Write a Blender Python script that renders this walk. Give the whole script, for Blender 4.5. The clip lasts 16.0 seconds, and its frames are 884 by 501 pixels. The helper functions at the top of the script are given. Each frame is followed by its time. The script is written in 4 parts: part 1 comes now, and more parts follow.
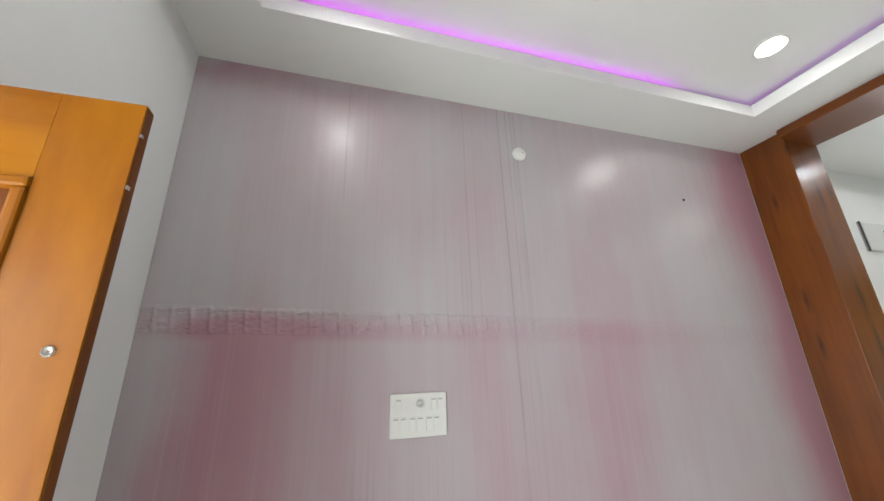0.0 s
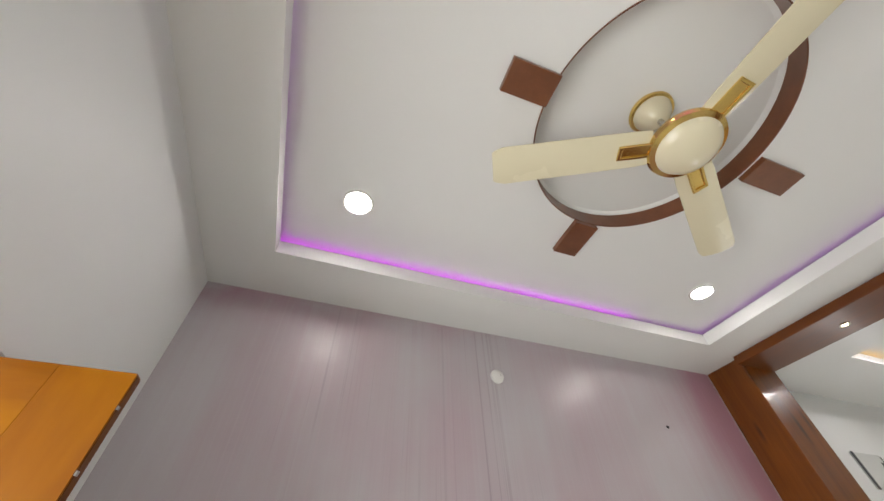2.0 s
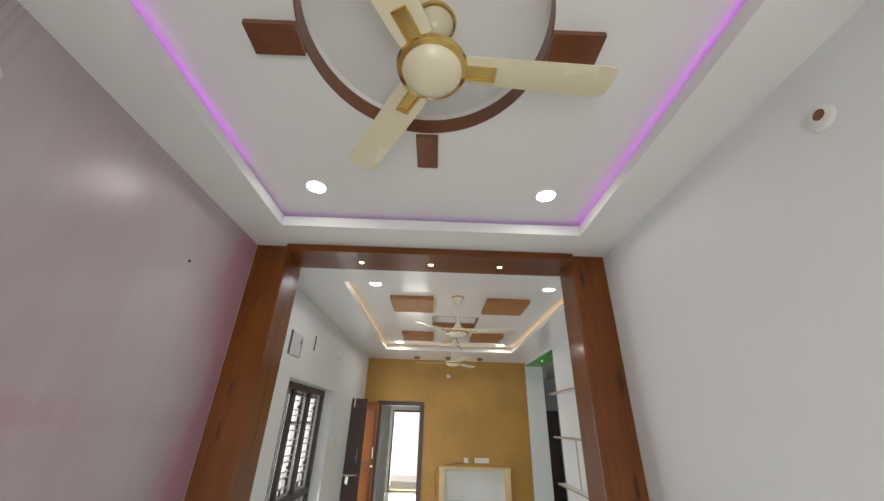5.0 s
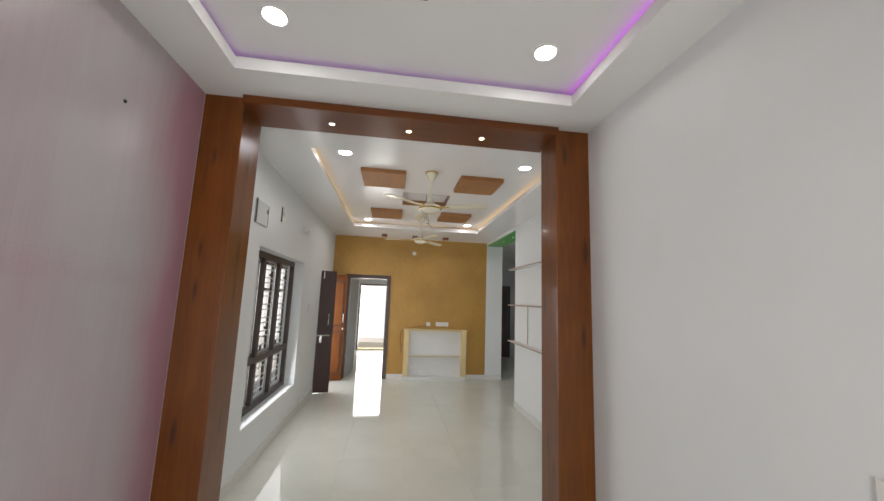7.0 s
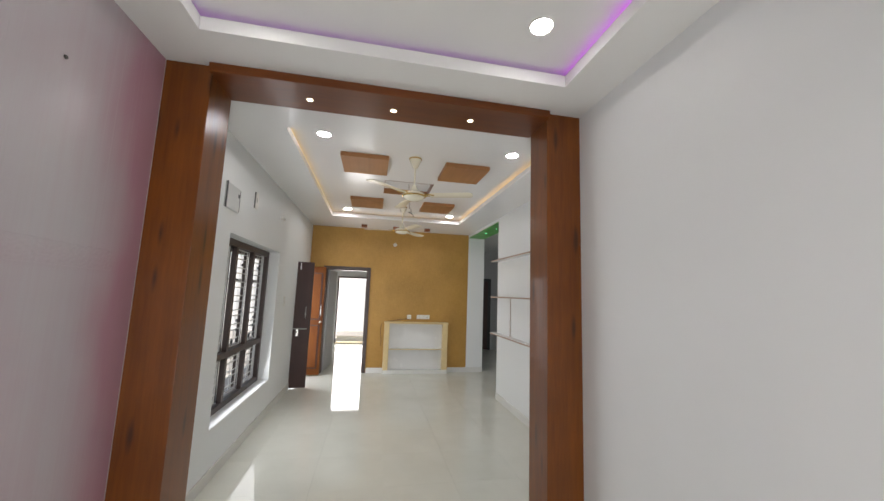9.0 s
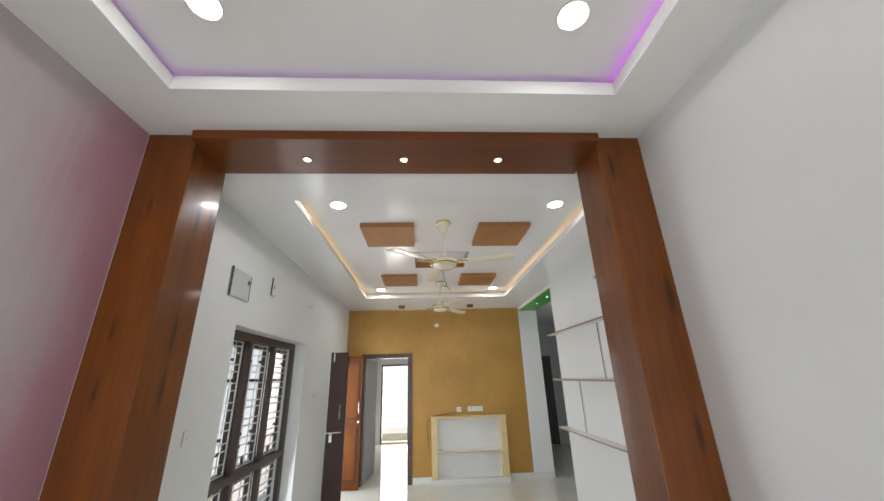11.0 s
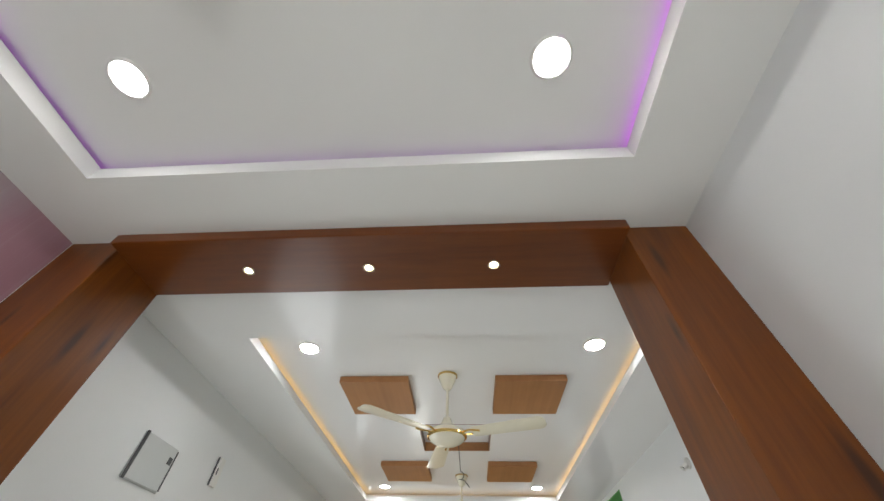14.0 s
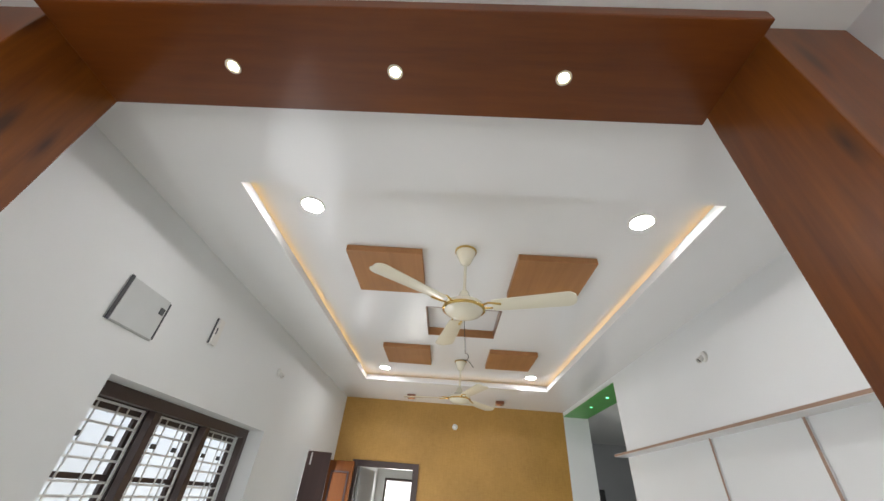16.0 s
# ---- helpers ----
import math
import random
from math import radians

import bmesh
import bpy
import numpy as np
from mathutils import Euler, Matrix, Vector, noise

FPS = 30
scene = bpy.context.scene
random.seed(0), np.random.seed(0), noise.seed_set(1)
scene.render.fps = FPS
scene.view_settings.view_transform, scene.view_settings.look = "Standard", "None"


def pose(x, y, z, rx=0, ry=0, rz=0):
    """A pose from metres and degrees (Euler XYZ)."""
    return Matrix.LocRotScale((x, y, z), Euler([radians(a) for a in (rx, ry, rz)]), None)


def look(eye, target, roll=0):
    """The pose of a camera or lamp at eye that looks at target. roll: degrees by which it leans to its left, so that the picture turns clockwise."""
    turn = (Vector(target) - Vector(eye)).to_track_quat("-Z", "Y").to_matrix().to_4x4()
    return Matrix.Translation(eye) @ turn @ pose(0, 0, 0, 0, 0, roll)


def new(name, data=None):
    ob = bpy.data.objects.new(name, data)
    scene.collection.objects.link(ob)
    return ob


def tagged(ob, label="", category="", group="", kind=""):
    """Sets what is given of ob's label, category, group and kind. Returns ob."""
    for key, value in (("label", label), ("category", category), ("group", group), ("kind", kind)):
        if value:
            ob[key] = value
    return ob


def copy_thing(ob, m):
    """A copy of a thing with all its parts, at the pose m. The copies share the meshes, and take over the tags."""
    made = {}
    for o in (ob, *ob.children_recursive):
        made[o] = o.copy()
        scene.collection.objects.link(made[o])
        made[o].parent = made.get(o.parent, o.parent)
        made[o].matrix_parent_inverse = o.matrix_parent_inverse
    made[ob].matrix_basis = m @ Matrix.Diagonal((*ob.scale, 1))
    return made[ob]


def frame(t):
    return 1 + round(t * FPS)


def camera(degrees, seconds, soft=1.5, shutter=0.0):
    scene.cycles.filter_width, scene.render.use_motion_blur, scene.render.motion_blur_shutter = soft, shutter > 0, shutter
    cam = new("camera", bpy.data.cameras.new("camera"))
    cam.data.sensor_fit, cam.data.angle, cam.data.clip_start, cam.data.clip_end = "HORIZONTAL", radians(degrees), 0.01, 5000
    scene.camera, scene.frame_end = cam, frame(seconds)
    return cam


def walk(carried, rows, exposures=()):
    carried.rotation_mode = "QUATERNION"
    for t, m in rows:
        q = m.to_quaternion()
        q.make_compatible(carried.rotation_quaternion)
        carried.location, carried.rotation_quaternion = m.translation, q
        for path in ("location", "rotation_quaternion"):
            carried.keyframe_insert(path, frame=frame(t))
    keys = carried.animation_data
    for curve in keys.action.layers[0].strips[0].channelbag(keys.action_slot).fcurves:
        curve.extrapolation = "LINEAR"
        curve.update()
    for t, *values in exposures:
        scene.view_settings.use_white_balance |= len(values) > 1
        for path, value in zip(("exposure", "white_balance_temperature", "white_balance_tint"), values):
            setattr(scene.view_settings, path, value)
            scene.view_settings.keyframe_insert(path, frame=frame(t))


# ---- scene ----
cam = camera(102.9, 16.0)
PATH = [
    (0, (0.651, 0.24, 1.618), (1.19, 2.068, 2.224), -1.6),
    (0.5, (0.647, 0.223, 1.634), (1.122, 2.017, 2.379), -0.5),
    (1, (0.623, 0.164, 1.688), (0.946, 1.776, 2.826), -0.6),
    (1.5, (0.608, 0.101, 1.73), (0.89, 1.567, 3.061), 1.0),
    (2, (0.615, 0.091, 1.76), (1.106, 1.383, 3.206), -1.7),
    (2.5, (0.608, 0.142, 1.747), (1.463, 1.169, 3.235), -3.0),
    (3, (0.592, 0.191, 1.763), (1.734, 0.901, 3.244), -1.8),
    (3.5, (0.636, 0.247, 1.781), (2.011, 0.584, 3.193), -1.3),
    (4, (0.679, 0.28, 1.771), (2.234, 0.392, 3.024), 0.2),
    (6.5, (0.871, 0.305, 1.668), (2.82, 0.164, 2.098), 2.4),
    (7, (0.877, 0.396, 1.65), (2.842, 0.138, 1.924), 2.1),
    (7.5, (0.871, 0.47, 1.632), (2.837, 0.138, 1.791), 1.1),
    (8, (0.86, 0.484, 1.608), (2.82, 0.111, 1.739), 1.9),
    (10.5, (1.464, 0.277, 1.657), (3.369, 0.041, 2.221), -0.2),
    (11, (1.586, 0.246, 1.673), (3.465, 0.139, 2.348), -1.7),
    (11.5, (1.744, 0.168, 1.701), (3.536, 0.189, 2.589), -0.5),
    (12, (1.907, 0.12, 1.695), (3.636, 0.139, 2.701), -0.2),
    (12.5, (2.093, 0.118, 1.719), (3.628, 0.107, 3.001), -0.1),
    (13, (2.187, 0.058, 1.741), (3.632, 0.131, 3.121), 0.9),
    (13.5, (2.241, -0.017, 1.747), (3.606, 0.029, 3.209), 2.2),
    (14, (2.259, -0.055, 1.755), (3.585, 0.052, 3.248), 1.9),
    (14.5, (2.298, -0.027, 1.748), (3.614, 0.214, 3.235), 3.7),
    (15, (2.43, 0.048, 1.74), (3.761, 0.371, 3.198), 2.6),
    (15.5, (2.579, 0.106, 1.735), (4.072, 0.387, 3.036), 1.4),
    (16, (2.722, 0.115, 1.724), (4.354, 0.201, 2.876), 5.0),
]
EXPOSURES = [
    (0, 0.76, 6500, 8), (1.0, 0.68, 6600, 9), (2.5, 0.38, 6950, 13), (4.0, 0.20, 6800, 11),
    (8.0, 0.24, 6750, 13), (12.0, 0.42, 6600, 10), (14.5, 0.36, 6600, 9), (15.5, 0.44, 6600, 11), (16.0, 0.56, 6600, 12),
]
walk(cam, [(t, look(eye, target, roll)) for t, eye, target, roll in PATH], EXPOSURES)

# ---- world, lights, exposure ----
world = bpy.data.worlds.new("world")
scene.world = world
world.use_nodes = True
wn = world.node_tree.nodes
sky = wn.new("ShaderNodeTexSky")
sky.sky_type, sky.sun_disc = "NISHITA", False
sky.sun_elevation, sky.sun_rotation = radians(56), radians(243)
world.node_tree.links.new(sky.outputs[0], wn["Background"].inputs[0])
wn["Background"].inputs[1].default_value = 0.15

sun = new("sun", bpy.data.lights.new("sun", "SUN"))
sun.data.energy, sun.data.angle, sun.data.color = 5.0, radians(0.6), (1.0, 0.95, 0.87)
sun.matrix_world = look((14, 8, 16), (14 + 0.50, 8 + 0.25, 16 - 0.83))


def opening_light(name, eye, target, width, height, watts, color=(1.0, 1.0, 1.0)):
    lamp = new(name, bpy.data.lights.new(name, "AREA"))
    lamp.data.shape, lamp.data.size, lamp.data.size_y = "RECTANGLE", width, height
    lamp.data.energy, lamp.data.color = watts, color
    lamp.matrix_world = look(eye, target)
    return lamp


# daylight standing in the real openings, and one fill lamp added for the passage
opening_light("window_daylight", (5.22, 1.664, 1.27), (5.22, 0.5, 1.15), 1.6, 1.6, 17, (0.93, 0.965, 1.0))
opening_light("main_door_daylight", (7.80, 1.664, 1.05), (7.80, 0.5, 0.95), 0.8, 1.9, 14, (0.93, 0.97, 1.0))
opening_light("far_door_daylight", (12.7, 1.0, 1.1), (9, 1.0, 0.9), 0.9, 2.0, 30, (1.0, 0.99, 0.96))
opening_light("entrance_daylight", (-0.62, 0.2, 1.05), (2.5, 0.1, 1.3), 1.4, 2.0, 42, (0.96, 0.99, 1.0))
# added fill to brighten the passage, at an invented opening out of view
opening_light("passage_fill", (6.2, -4.9, 1.4), (7.4, -2.5, 1.2), 1.0, 1.2, 14, (0.95, 0.98, 1.0))

# ---- materials ----


def nodes_of(name):
    m = bpy.data.materials.new(name)
    m.use_nodes = True
    return m, m.node_tree.nodes, m.node_tree.links, m.node_tree.nodes["Principled BSDF"]


def mapped(n, l, scale, source="Object", shift=False):
    tc, mp = n.new("ShaderNodeTexCoord"), n.new("ShaderNodeMapping")
    mp.inputs["Scale"].default_value = scale
    l.new(tc.outputs[source], mp.inputs["Vector"])
    if shift:
        info, cmb = n.new("ShaderNodeObjectInfo"), n.new("ShaderNodeCombineXYZ")
        mul = n.new("ShaderNodeMath")
        mul.operation = "MULTIPLY"
        mul.inputs[1].default_value = 37.0
        l.new(info.outputs["Random"], mul.inputs[0])
        for k in range(3):
            l.new(mul.outputs[0], cmb.inputs[k])
        l.new(cmb.outputs[0], mp.inputs["Location"])
    return mp.outputs[0]


def noise_tex(n, l, vec, scale, detail=4.0, rough=0.55, distort=0.0):
    t = n.new("ShaderNodeTexNoise")
    t.inputs["Scale"].default_value, t.inputs["Detail"].default_value = scale, detail
    t.inputs["Roughness"].default_value, t.inputs["Distortion"].default_value = rough, distort
    l.new(vec, t.inputs["Vector"])
    return t.outputs["Fac"]


def ramp(n, l, fac, stops):
    r = n.new("ShaderNodeValToRGB")
    e = r.color_ramp.elements
    while len(e) < len(stops):
        e.new(0.5)
    for k, (at, c) in enumerate(stops):
        e[k].position = at
        e[k].color = (*c, 1) if len(c) == 3 else c
    l.new(fac, r.inputs[0])
    return r.outputs[0]


def mixed(n, l, fac, a, b, mode="MIX"):
    m = n.new("ShaderNodeMix")
    m.data_type, m.blend_type = "RGBA", mode
    for sock, v in ((m.inputs[0], fac), (m.inputs[6], a), (m.inputs[7], b)):
        if isinstance(v, (int, float)):
            sock.default_value = v
        elif isinstance(v, tuple):
            sock.default_value = (*v, 1)
        else:
            l.new(v, sock)
    return m.outputs[2]


def bumped(n, l, bsdf, height, strength, distance=0.002, under=None):
    b = n.new("ShaderNodeBump")
    b.inputs["Strength"].default_value, b.inputs["Distance"].default_value = strength, distance
    l.new(height, b.inputs["Height"])
    if under is not None:
        l.new(under, b.inputs["Normal"])
    l.new(b.outputs[0], bsdf.inputs["Normal"])
    return b.outputs[0]


def math_node(n, l, op, a, b=0.0, c=0.0):
    m = n.new("ShaderNodeMath")
    m.operation = op
    for k, v in enumerate((a, b, c)):
        if isinstance(v, (int, float)):
            m.inputs[k].default_value = v
        else:
            l.new(v, m.inputs[k])
    return m.outputs[0]


def paint(name, color, rough=0.5, vary=0.06, coarse=1.2, fine=90.0, bump=0.15, coat=0.0, metal=0.0):
    """A painted or moulded surface with broad unevenness and a fine grain."""
    m, n, l, b = nodes_of(name)
    vec = mapped(n, l, (1, 1, 1))
    broad, grain = noise_tex(n, l, vec, coarse, 3.0), noise_tex(n, l, vec, fine, 3.0)
    lo, hi = tuple(c * (1 - vary) for c in color), tuple(min(1, c * (1 + vary)) for c in color)
    l.new(ramp(n, l, broad, [(0.3, lo), (0.7, hi)]), b.inputs["Base Color"])
    r = ramp(n, l, broad, [(0.25, (rough * 0.85,) * 3), (0.75, (min(1, rough * 1.15),) * 3)])
    l.new(r, b.inputs["Roughness"])
    b.inputs["Metallic"].default_value = metal
    b.inputs["Coat Weight"].default_value = coat
    b.inputs["Coat Roughness"].default_value = 0.08
    if bump:
        bumped(n, l, b, grain, bump, 0.001)
    return m


def glow(name, color, strength):
    m, n, l, b = nodes_of(name)
    b.inputs["Base Color"].default_value = (0.8, 0.8, 0.8, 1)
    b.inputs["Emission Color"].default_value = (*color, 1)
    b.inputs["Emission Strength"].default_value = strength
    return m


def wood(name, dark, light, stretch=(14, 14, 0.9), rough=0.28, knots=0.0, knot_color=(0.03, 0.012, 0.006), coat=0.3, coat_rough=0.12, shine=0.5, grain=0.2):
    """Varnished wood; the grain runs along the axis with the smallest stretch."""
    m, n, l, b = nodes_of(name)
    vec = mapped(n, l, stretch, shift=True)
    fine_vec = mapped(n, l, tuple(v * 7 for v in stretch), shift=True)
    flow, fine = noise_tex(n, l, vec, 1.0, 5.0, 0.55, 0.5), noise_tex(n, l, fine_vec, 1.0, 3.0, 0.6)
    col = ramp(n, l, flow, [(0.25, dark), (0.75, light)])
    col = mixed(n, l, grain, col, ramp(n, l, fine, [(0.3, dark), (0.7, light)]))
    broad = noise_tex(n, l, mapped(n, l, (1, 1, 1), shift=True), 2.2, 2.0)
    col = mixed(n, l, 1.0, col, ramp(n, l, broad, [(0.3, (0.78, 0.76, 0.74)), (0.7, (1.0, 1.0, 1.0))]), "MULTIPLY")
    if knots:
        vor = n.new("ShaderNodeTexVoronoi")
        vor.voronoi_dimensions = "2D"
        vor.inputs["Scale"].default_value = 1.0
        xyz, flat = n.new("ShaderNodeSeparateXYZ"), n.new("ShaderNodeCombineXYZ")
        l.new(mapped(n, l, (8.0, 8.0, 1.6), shift=True), xyz.inputs[0])
        l.new(math_node(n, l, "ADD", xyz.outputs[0], xyz.outputs[1]), flat.inputs[0])
        l.new(xyz.outputs[2], flat.inputs[1])
        l.new(flat.outputs[0], vor.inputs["Vector"])
        near = math_node(n, l, "ADD", vor.outputs["Distance"], math_node(n, l, "MULTIPLY", math_node(n, l, "SUBTRACT", flow, 0.5), 0.25))
        spot = ramp(n, l, near, [(0.04, (1, 1, 1)), (0.17, (0, 0, 0))])
        pick = n.new("ShaderNodeSeparateColor")
        l.new(vor.outputs["Color"], pick.inputs[0])
        some = math_node(n, l, "GREATER_THAN", pick.outputs[0], 0.5)
        col = mixed(n, l, math_node(n, l, "MULTIPLY", math_node(n, l, "MULTIPLY", spot, some), knots), col, knot_color)
    l.new(col, b.inputs["Base Color"])
    l.new(ramp(n, l, fine, [(0.2, (rough * 0.94,) * 3), (0.8, (rough * 1.08,) * 3)]), b.inputs["Roughness"])
    b.inputs["Coat Weight"].default_value, b.inputs["Coat Roughness"].default_value = coat, coat_rough
    b.inputs["Specular IOR Level"].default_value = shine
    bumped(n, l, b, fine, 0.04, 0.001)
    return m


def combed_plaster():
    """Mauve plaster combed in vertical strokes, pinker where the pigment gathered, with a satin glaze."""
    m, n, l, b = nodes_of("combed_mauve_plaster")
    tc, sep = n.new("ShaderNodeTexCoord"), n.new("ShaderNodeSeparateXYZ")
    l.new(tc.outputs["Object"], sep.inputs[0])
    x, z = sep.outputs[0], sep.outputs[2]
    cloud = noise_tex(n, l, mapped(n, l, (1.7, 1, 0.8)), 1.6, 3.0, 0.5)
    stroke = noise_tex(n, l, mapped(n, l, (24, 1, 0.45)), 1.0, 7.0, 0.72)
    hair = noise_tex(n, l, mapped(n, l, (260, 1, 3.0)), 1.0, 2.0)
    cloth = noise_tex(n, l, mapped(n, l, (300, 1, 260)), 1.0, 2.0)
    grey, pink = (0.466, 0.446, 0.462), (0.405, 0.222, 0.272)
    # pigment left thicker at both ends and under the band
    zscaled = math_node(n, l, "MULTIPLY", z, 1 / 3.0)
    low = ramp(n, l, zscaled, [(0.585, (1, 1, 1)), (0.605, (0, 0, 0))])
    xs = math_node(n, l, "MULTIPLY", x, 1 / 3.2)
    wob = math_node(n, l, "ADD", xs, math_node(n, l, "MULTIPLY", math_node(n, l, "SUBTRACT", cloud, 0.5), 0.06))
    right = ramp(n, l, wob, [(0.875, (0, 0, 0)), (0.98, (0.9, 0.9, 0.9))])
    left = ramp(n, l, wob, [(0.02, (0, 0, 0)), (0.07, (1, 1, 1)), (0.13, (1, 1, 1)), (0.19, (0.25, 0.25, 0.25)), (0.45, (0.1, 0.1, 0.1)), (0.58, (0.45, 0.45, 0.45)), (0.7, (0.05, 0.05, 0.05))])
    amount = ramp(n, l, cloud, [(0.38, (0.10, 0.10, 0.10)), (0.68, (0.40, 0.40, 0.40))])
    amount = math_node(n, l, "ADD", amount, math_node(n, l, "MULTIPLY", left, math_node(n, l, "MULTIPLY", low, 0.75)))
    amount = math_node(n, l, "ADD", amount, right)
    # pigment dragged up to the ceiling, into the corner and along the rippled band
    uneven = ramp(n, l, noise_tex(n, l, mapped(n, l, (3.2, 1, 5.0)), 1.0, 4.0), [(0.40, (0, 0, 0)), (0.62, (1, 1, 1))])
    corner = ramp(n, l, xs, [(0.0, (1, 1, 1)), (0.16, (0.35, 0.35, 0.35)), (0.5, (0.2, 0.2, 0.2))])
    upper = math_node(n, l, "MULTIPLY", ramp(n, l, zscaled, [(0.90, (0, 0, 0)), (0.965, (1, 1, 1))]), corner)
    amount = math_node(n, l, "ADD", amount, math_node(n, l, "MULTIPLY", upper, math_node(n, l, "MULTIPLY", uneven, 0.75)))
    ztilt = math_node(n, l, "ADD", zscaled, math_node(n, l, "MULTIPLY", x, 0.0073))
    inband = ramp(n, l, ztilt, [(0.570, (0.2, 0.2, 0.2)), (0.580, (1, 1, 1)), (0.592, (0.9, 0.9, 0.9)), (0.612, (0, 0, 0))])
    inband = math_node(n, l, "MULTIPLY", inband, ramp(n, l, xs, [(0.0, (0.35, 0.35, 0.35)), (0.06, (1, 1, 1)), (0.22, (0.8, 0.8, 0.8)), (0.38, (0.28, 0.28, 0.28)), (0.95, (0.15, 0.15, 0.15))]))
    amount = math_node(n, l, "ADD", amount, math_node(n, l, "MULTIPLY", inband, 0.55))
    amount = math_node(n, l, "ADD", amount, math_node(n, l, "MULTIPLY", math_node(n, l, "SUBTRACT", stroke, 0.5), 0.45))
    clamp = n.new("ShaderNodeClamp")
    l.new(amount, clamp.inputs[0])
    col = mixed(n, l, clamp.outputs[0], grey, pink)
    groove = ramp(n, l, stroke, [(0.26, (0.60, 0.60, 0.60)), (0.33, (1, 1, 1))])
    col = mixed(n, l, 0.6, col, mixed(n, l, 1.0, col, groove, "MULTIPLY"))
    lines = noise_tex(n, l, mapped(n, l, (130, 1, 0.18)), 1.0, 1.0)
    where = ramp(n, l, noise_tex(n, l, mapped(n, l, (2.5, 1, 1.1)), 1.0, 3.0), [(0.40, (0, 0, 0)), (0.60, (1, 1, 1))])
    scratch = math_node(n, l, "MULTIPLY", ramp(n, l, lines, [(0.60, (0, 0, 0)), (0.645, (1, 1, 1))]), where)
    col = mixed(n, l, math_node(n, l, "MULTIPLY", scratch, math_node(n, l, "MULTIPLY", ramp(n, l, xs, [(0.10, (0, 0, 0)), (0.18, (1, 1, 1)), (0.42, (1, 1, 1)), (0.78, (0.1, 0.1, 0.1))]), 0.36)), col, (0.19, 0.14, 0.155))
    pale = ramp(n, l, noise_tex(n, l, mapped(n, l, (110, 1, 0.6)), 1.0, 2.0), [(0.58, (0, 0, 0)), (0.72, (0.14, 0.14, 0.14))])
    col = mixed(n, l, pale, col, (0.56, 0.48, 0.49))
    l.new(col, b.inputs["Base Color"])
    l.new(ramp(n, l, cloth, [(0.3, (0.33,) * 3), (0.7, (0.40,) * 3)]), b.inputs["Roughness"])
    b.inputs["IOR"].default_value = 1.5
    b.inputs["Coat Weight"].default_value, b.inputs["Coat Roughness"].default_value = 0.52, 0.30
    first = n.new("ShaderNodeBump")
    first.inputs["Strength"].default_value, first.inputs["Distance"].default_value = 0.1, 0.003
    l.new(stroke, first.inputs["Height"])
    fine = math_node(n, l, "ADD", hair, math_node(n, l, "MULTIPLY", cloth, 0.6))
    bumped(n, l, b, fine, 0.14, 0.001, first.outputs[0])
    return m


def ochre_plaster():
    m, n, l, b = nodes_of("ochre_texture_paint")
    vec = mapped(n, l, (1, 1, 1))
    weave = noise_tex(n, l, mapped(n, l, (60, 60, 9)), 1.0, 4.0, 0.6)
    weave2 = noise_tex(n, l, mapped(n, l, (9, 12, 70)), 1.0, 4.0, 0.6)
    cloud = noise_tex(n, l, vec, 1.3, 4.0)
    both = math_node(n, l, "MULTIPLY", math_node(n, l, "ADD", weave, weave2), 0.5)
    col = ramp(n, l, both, [(0.3, (0.42, 0.225, 0.045)), (0.7, (0.53, 0.300, 0.075))])
    col = mixed(n, l, 1.0, col, ramp(n, l, cloud, [(0.3, (0.8, 0.79, 0.76)), (0.7, (1, 1, 1))]), "MULTIPLY")
    l.new(col, b.inputs["Base Color"])
    b.inputs["Roughness"].default_value = 0.42
    bumped(n, l, b, both, 0.15, 0.001)
    return m


def floor_tile():
    m, n, l, b = nodes_of("polished_vitrified_tile")
    vec = mapped(n, l, (1, 1, 1), shift=True)
    cloud, speck = noise_tex(n, l, vec, 2.5, 5.0), noise_tex(n, l, vec, 220, 2.0)
    col = ramp(n, l, cloud, [(0.3, (0.61, 0.62, 0.555)), (0.7, (0.67, 0.68, 0.615))])
    col = mixed(n, l, 0.12, col, ramp(n, l, speck, [(0.4, (0.5, 0.5, 0.44)), (0.6, (0.72, 0.72, 0.67))]))
    l.new(col, b.inputs["Base Color"])
    l.new(ramp(n, l, cloud, [(0.3, (0.030,) * 3), (0.8, (0.050,) * 3)]), b.inputs["Roughness"])
    b.inputs["IOR"].default_value = 1.6
    bumped(n, l, b, noise_tex(n, l, vec, 3.0, 1.0), 0.02, 0.002)
    return m


def leaf_material():
    m, n, l, b = nodes_of("leaf")
    v = noise_tex(n, l, mapped(n, l, (1, 1, 1)), 7.0)
    l.new(ramp(n, l, v, [(0.3, (0.05, 0.10, 0.02)), (0.7, (0.11, 0.17, 0.04))]), b.inputs["Base Color"])
    b.inputs["Roughness"].default_value = 0.5
    return m


M_WHITE = paint("white_wall_paint", (0.742, 0.760, 0.760), 0.5, 0.025, 1.0, 120, 0.12)
M_CEIL = paint("white_ceiling_paint", (0.772, 0.772, 0.755), 0.5, 0.02, 0.8, 140, 0.08)
M_GLOSSCEIL = paint("glossy_white_ceiling_paint", (0.80, 0.80, 0.80), 0.17, 0.02, 0.8, 25, 0.03)
M_MAUVE = combed_plaster()
M_OCHRE = ochre_plaster()
M_TILE = floor_tile()
M_GROUT = paint("tile_joint", (0.62, 0.63, 0.565), 0.5)
M_SKIRT = paint("white_skirting_tile", (0.70, 0.70, 0.67), 0.12, 0.03, 3)
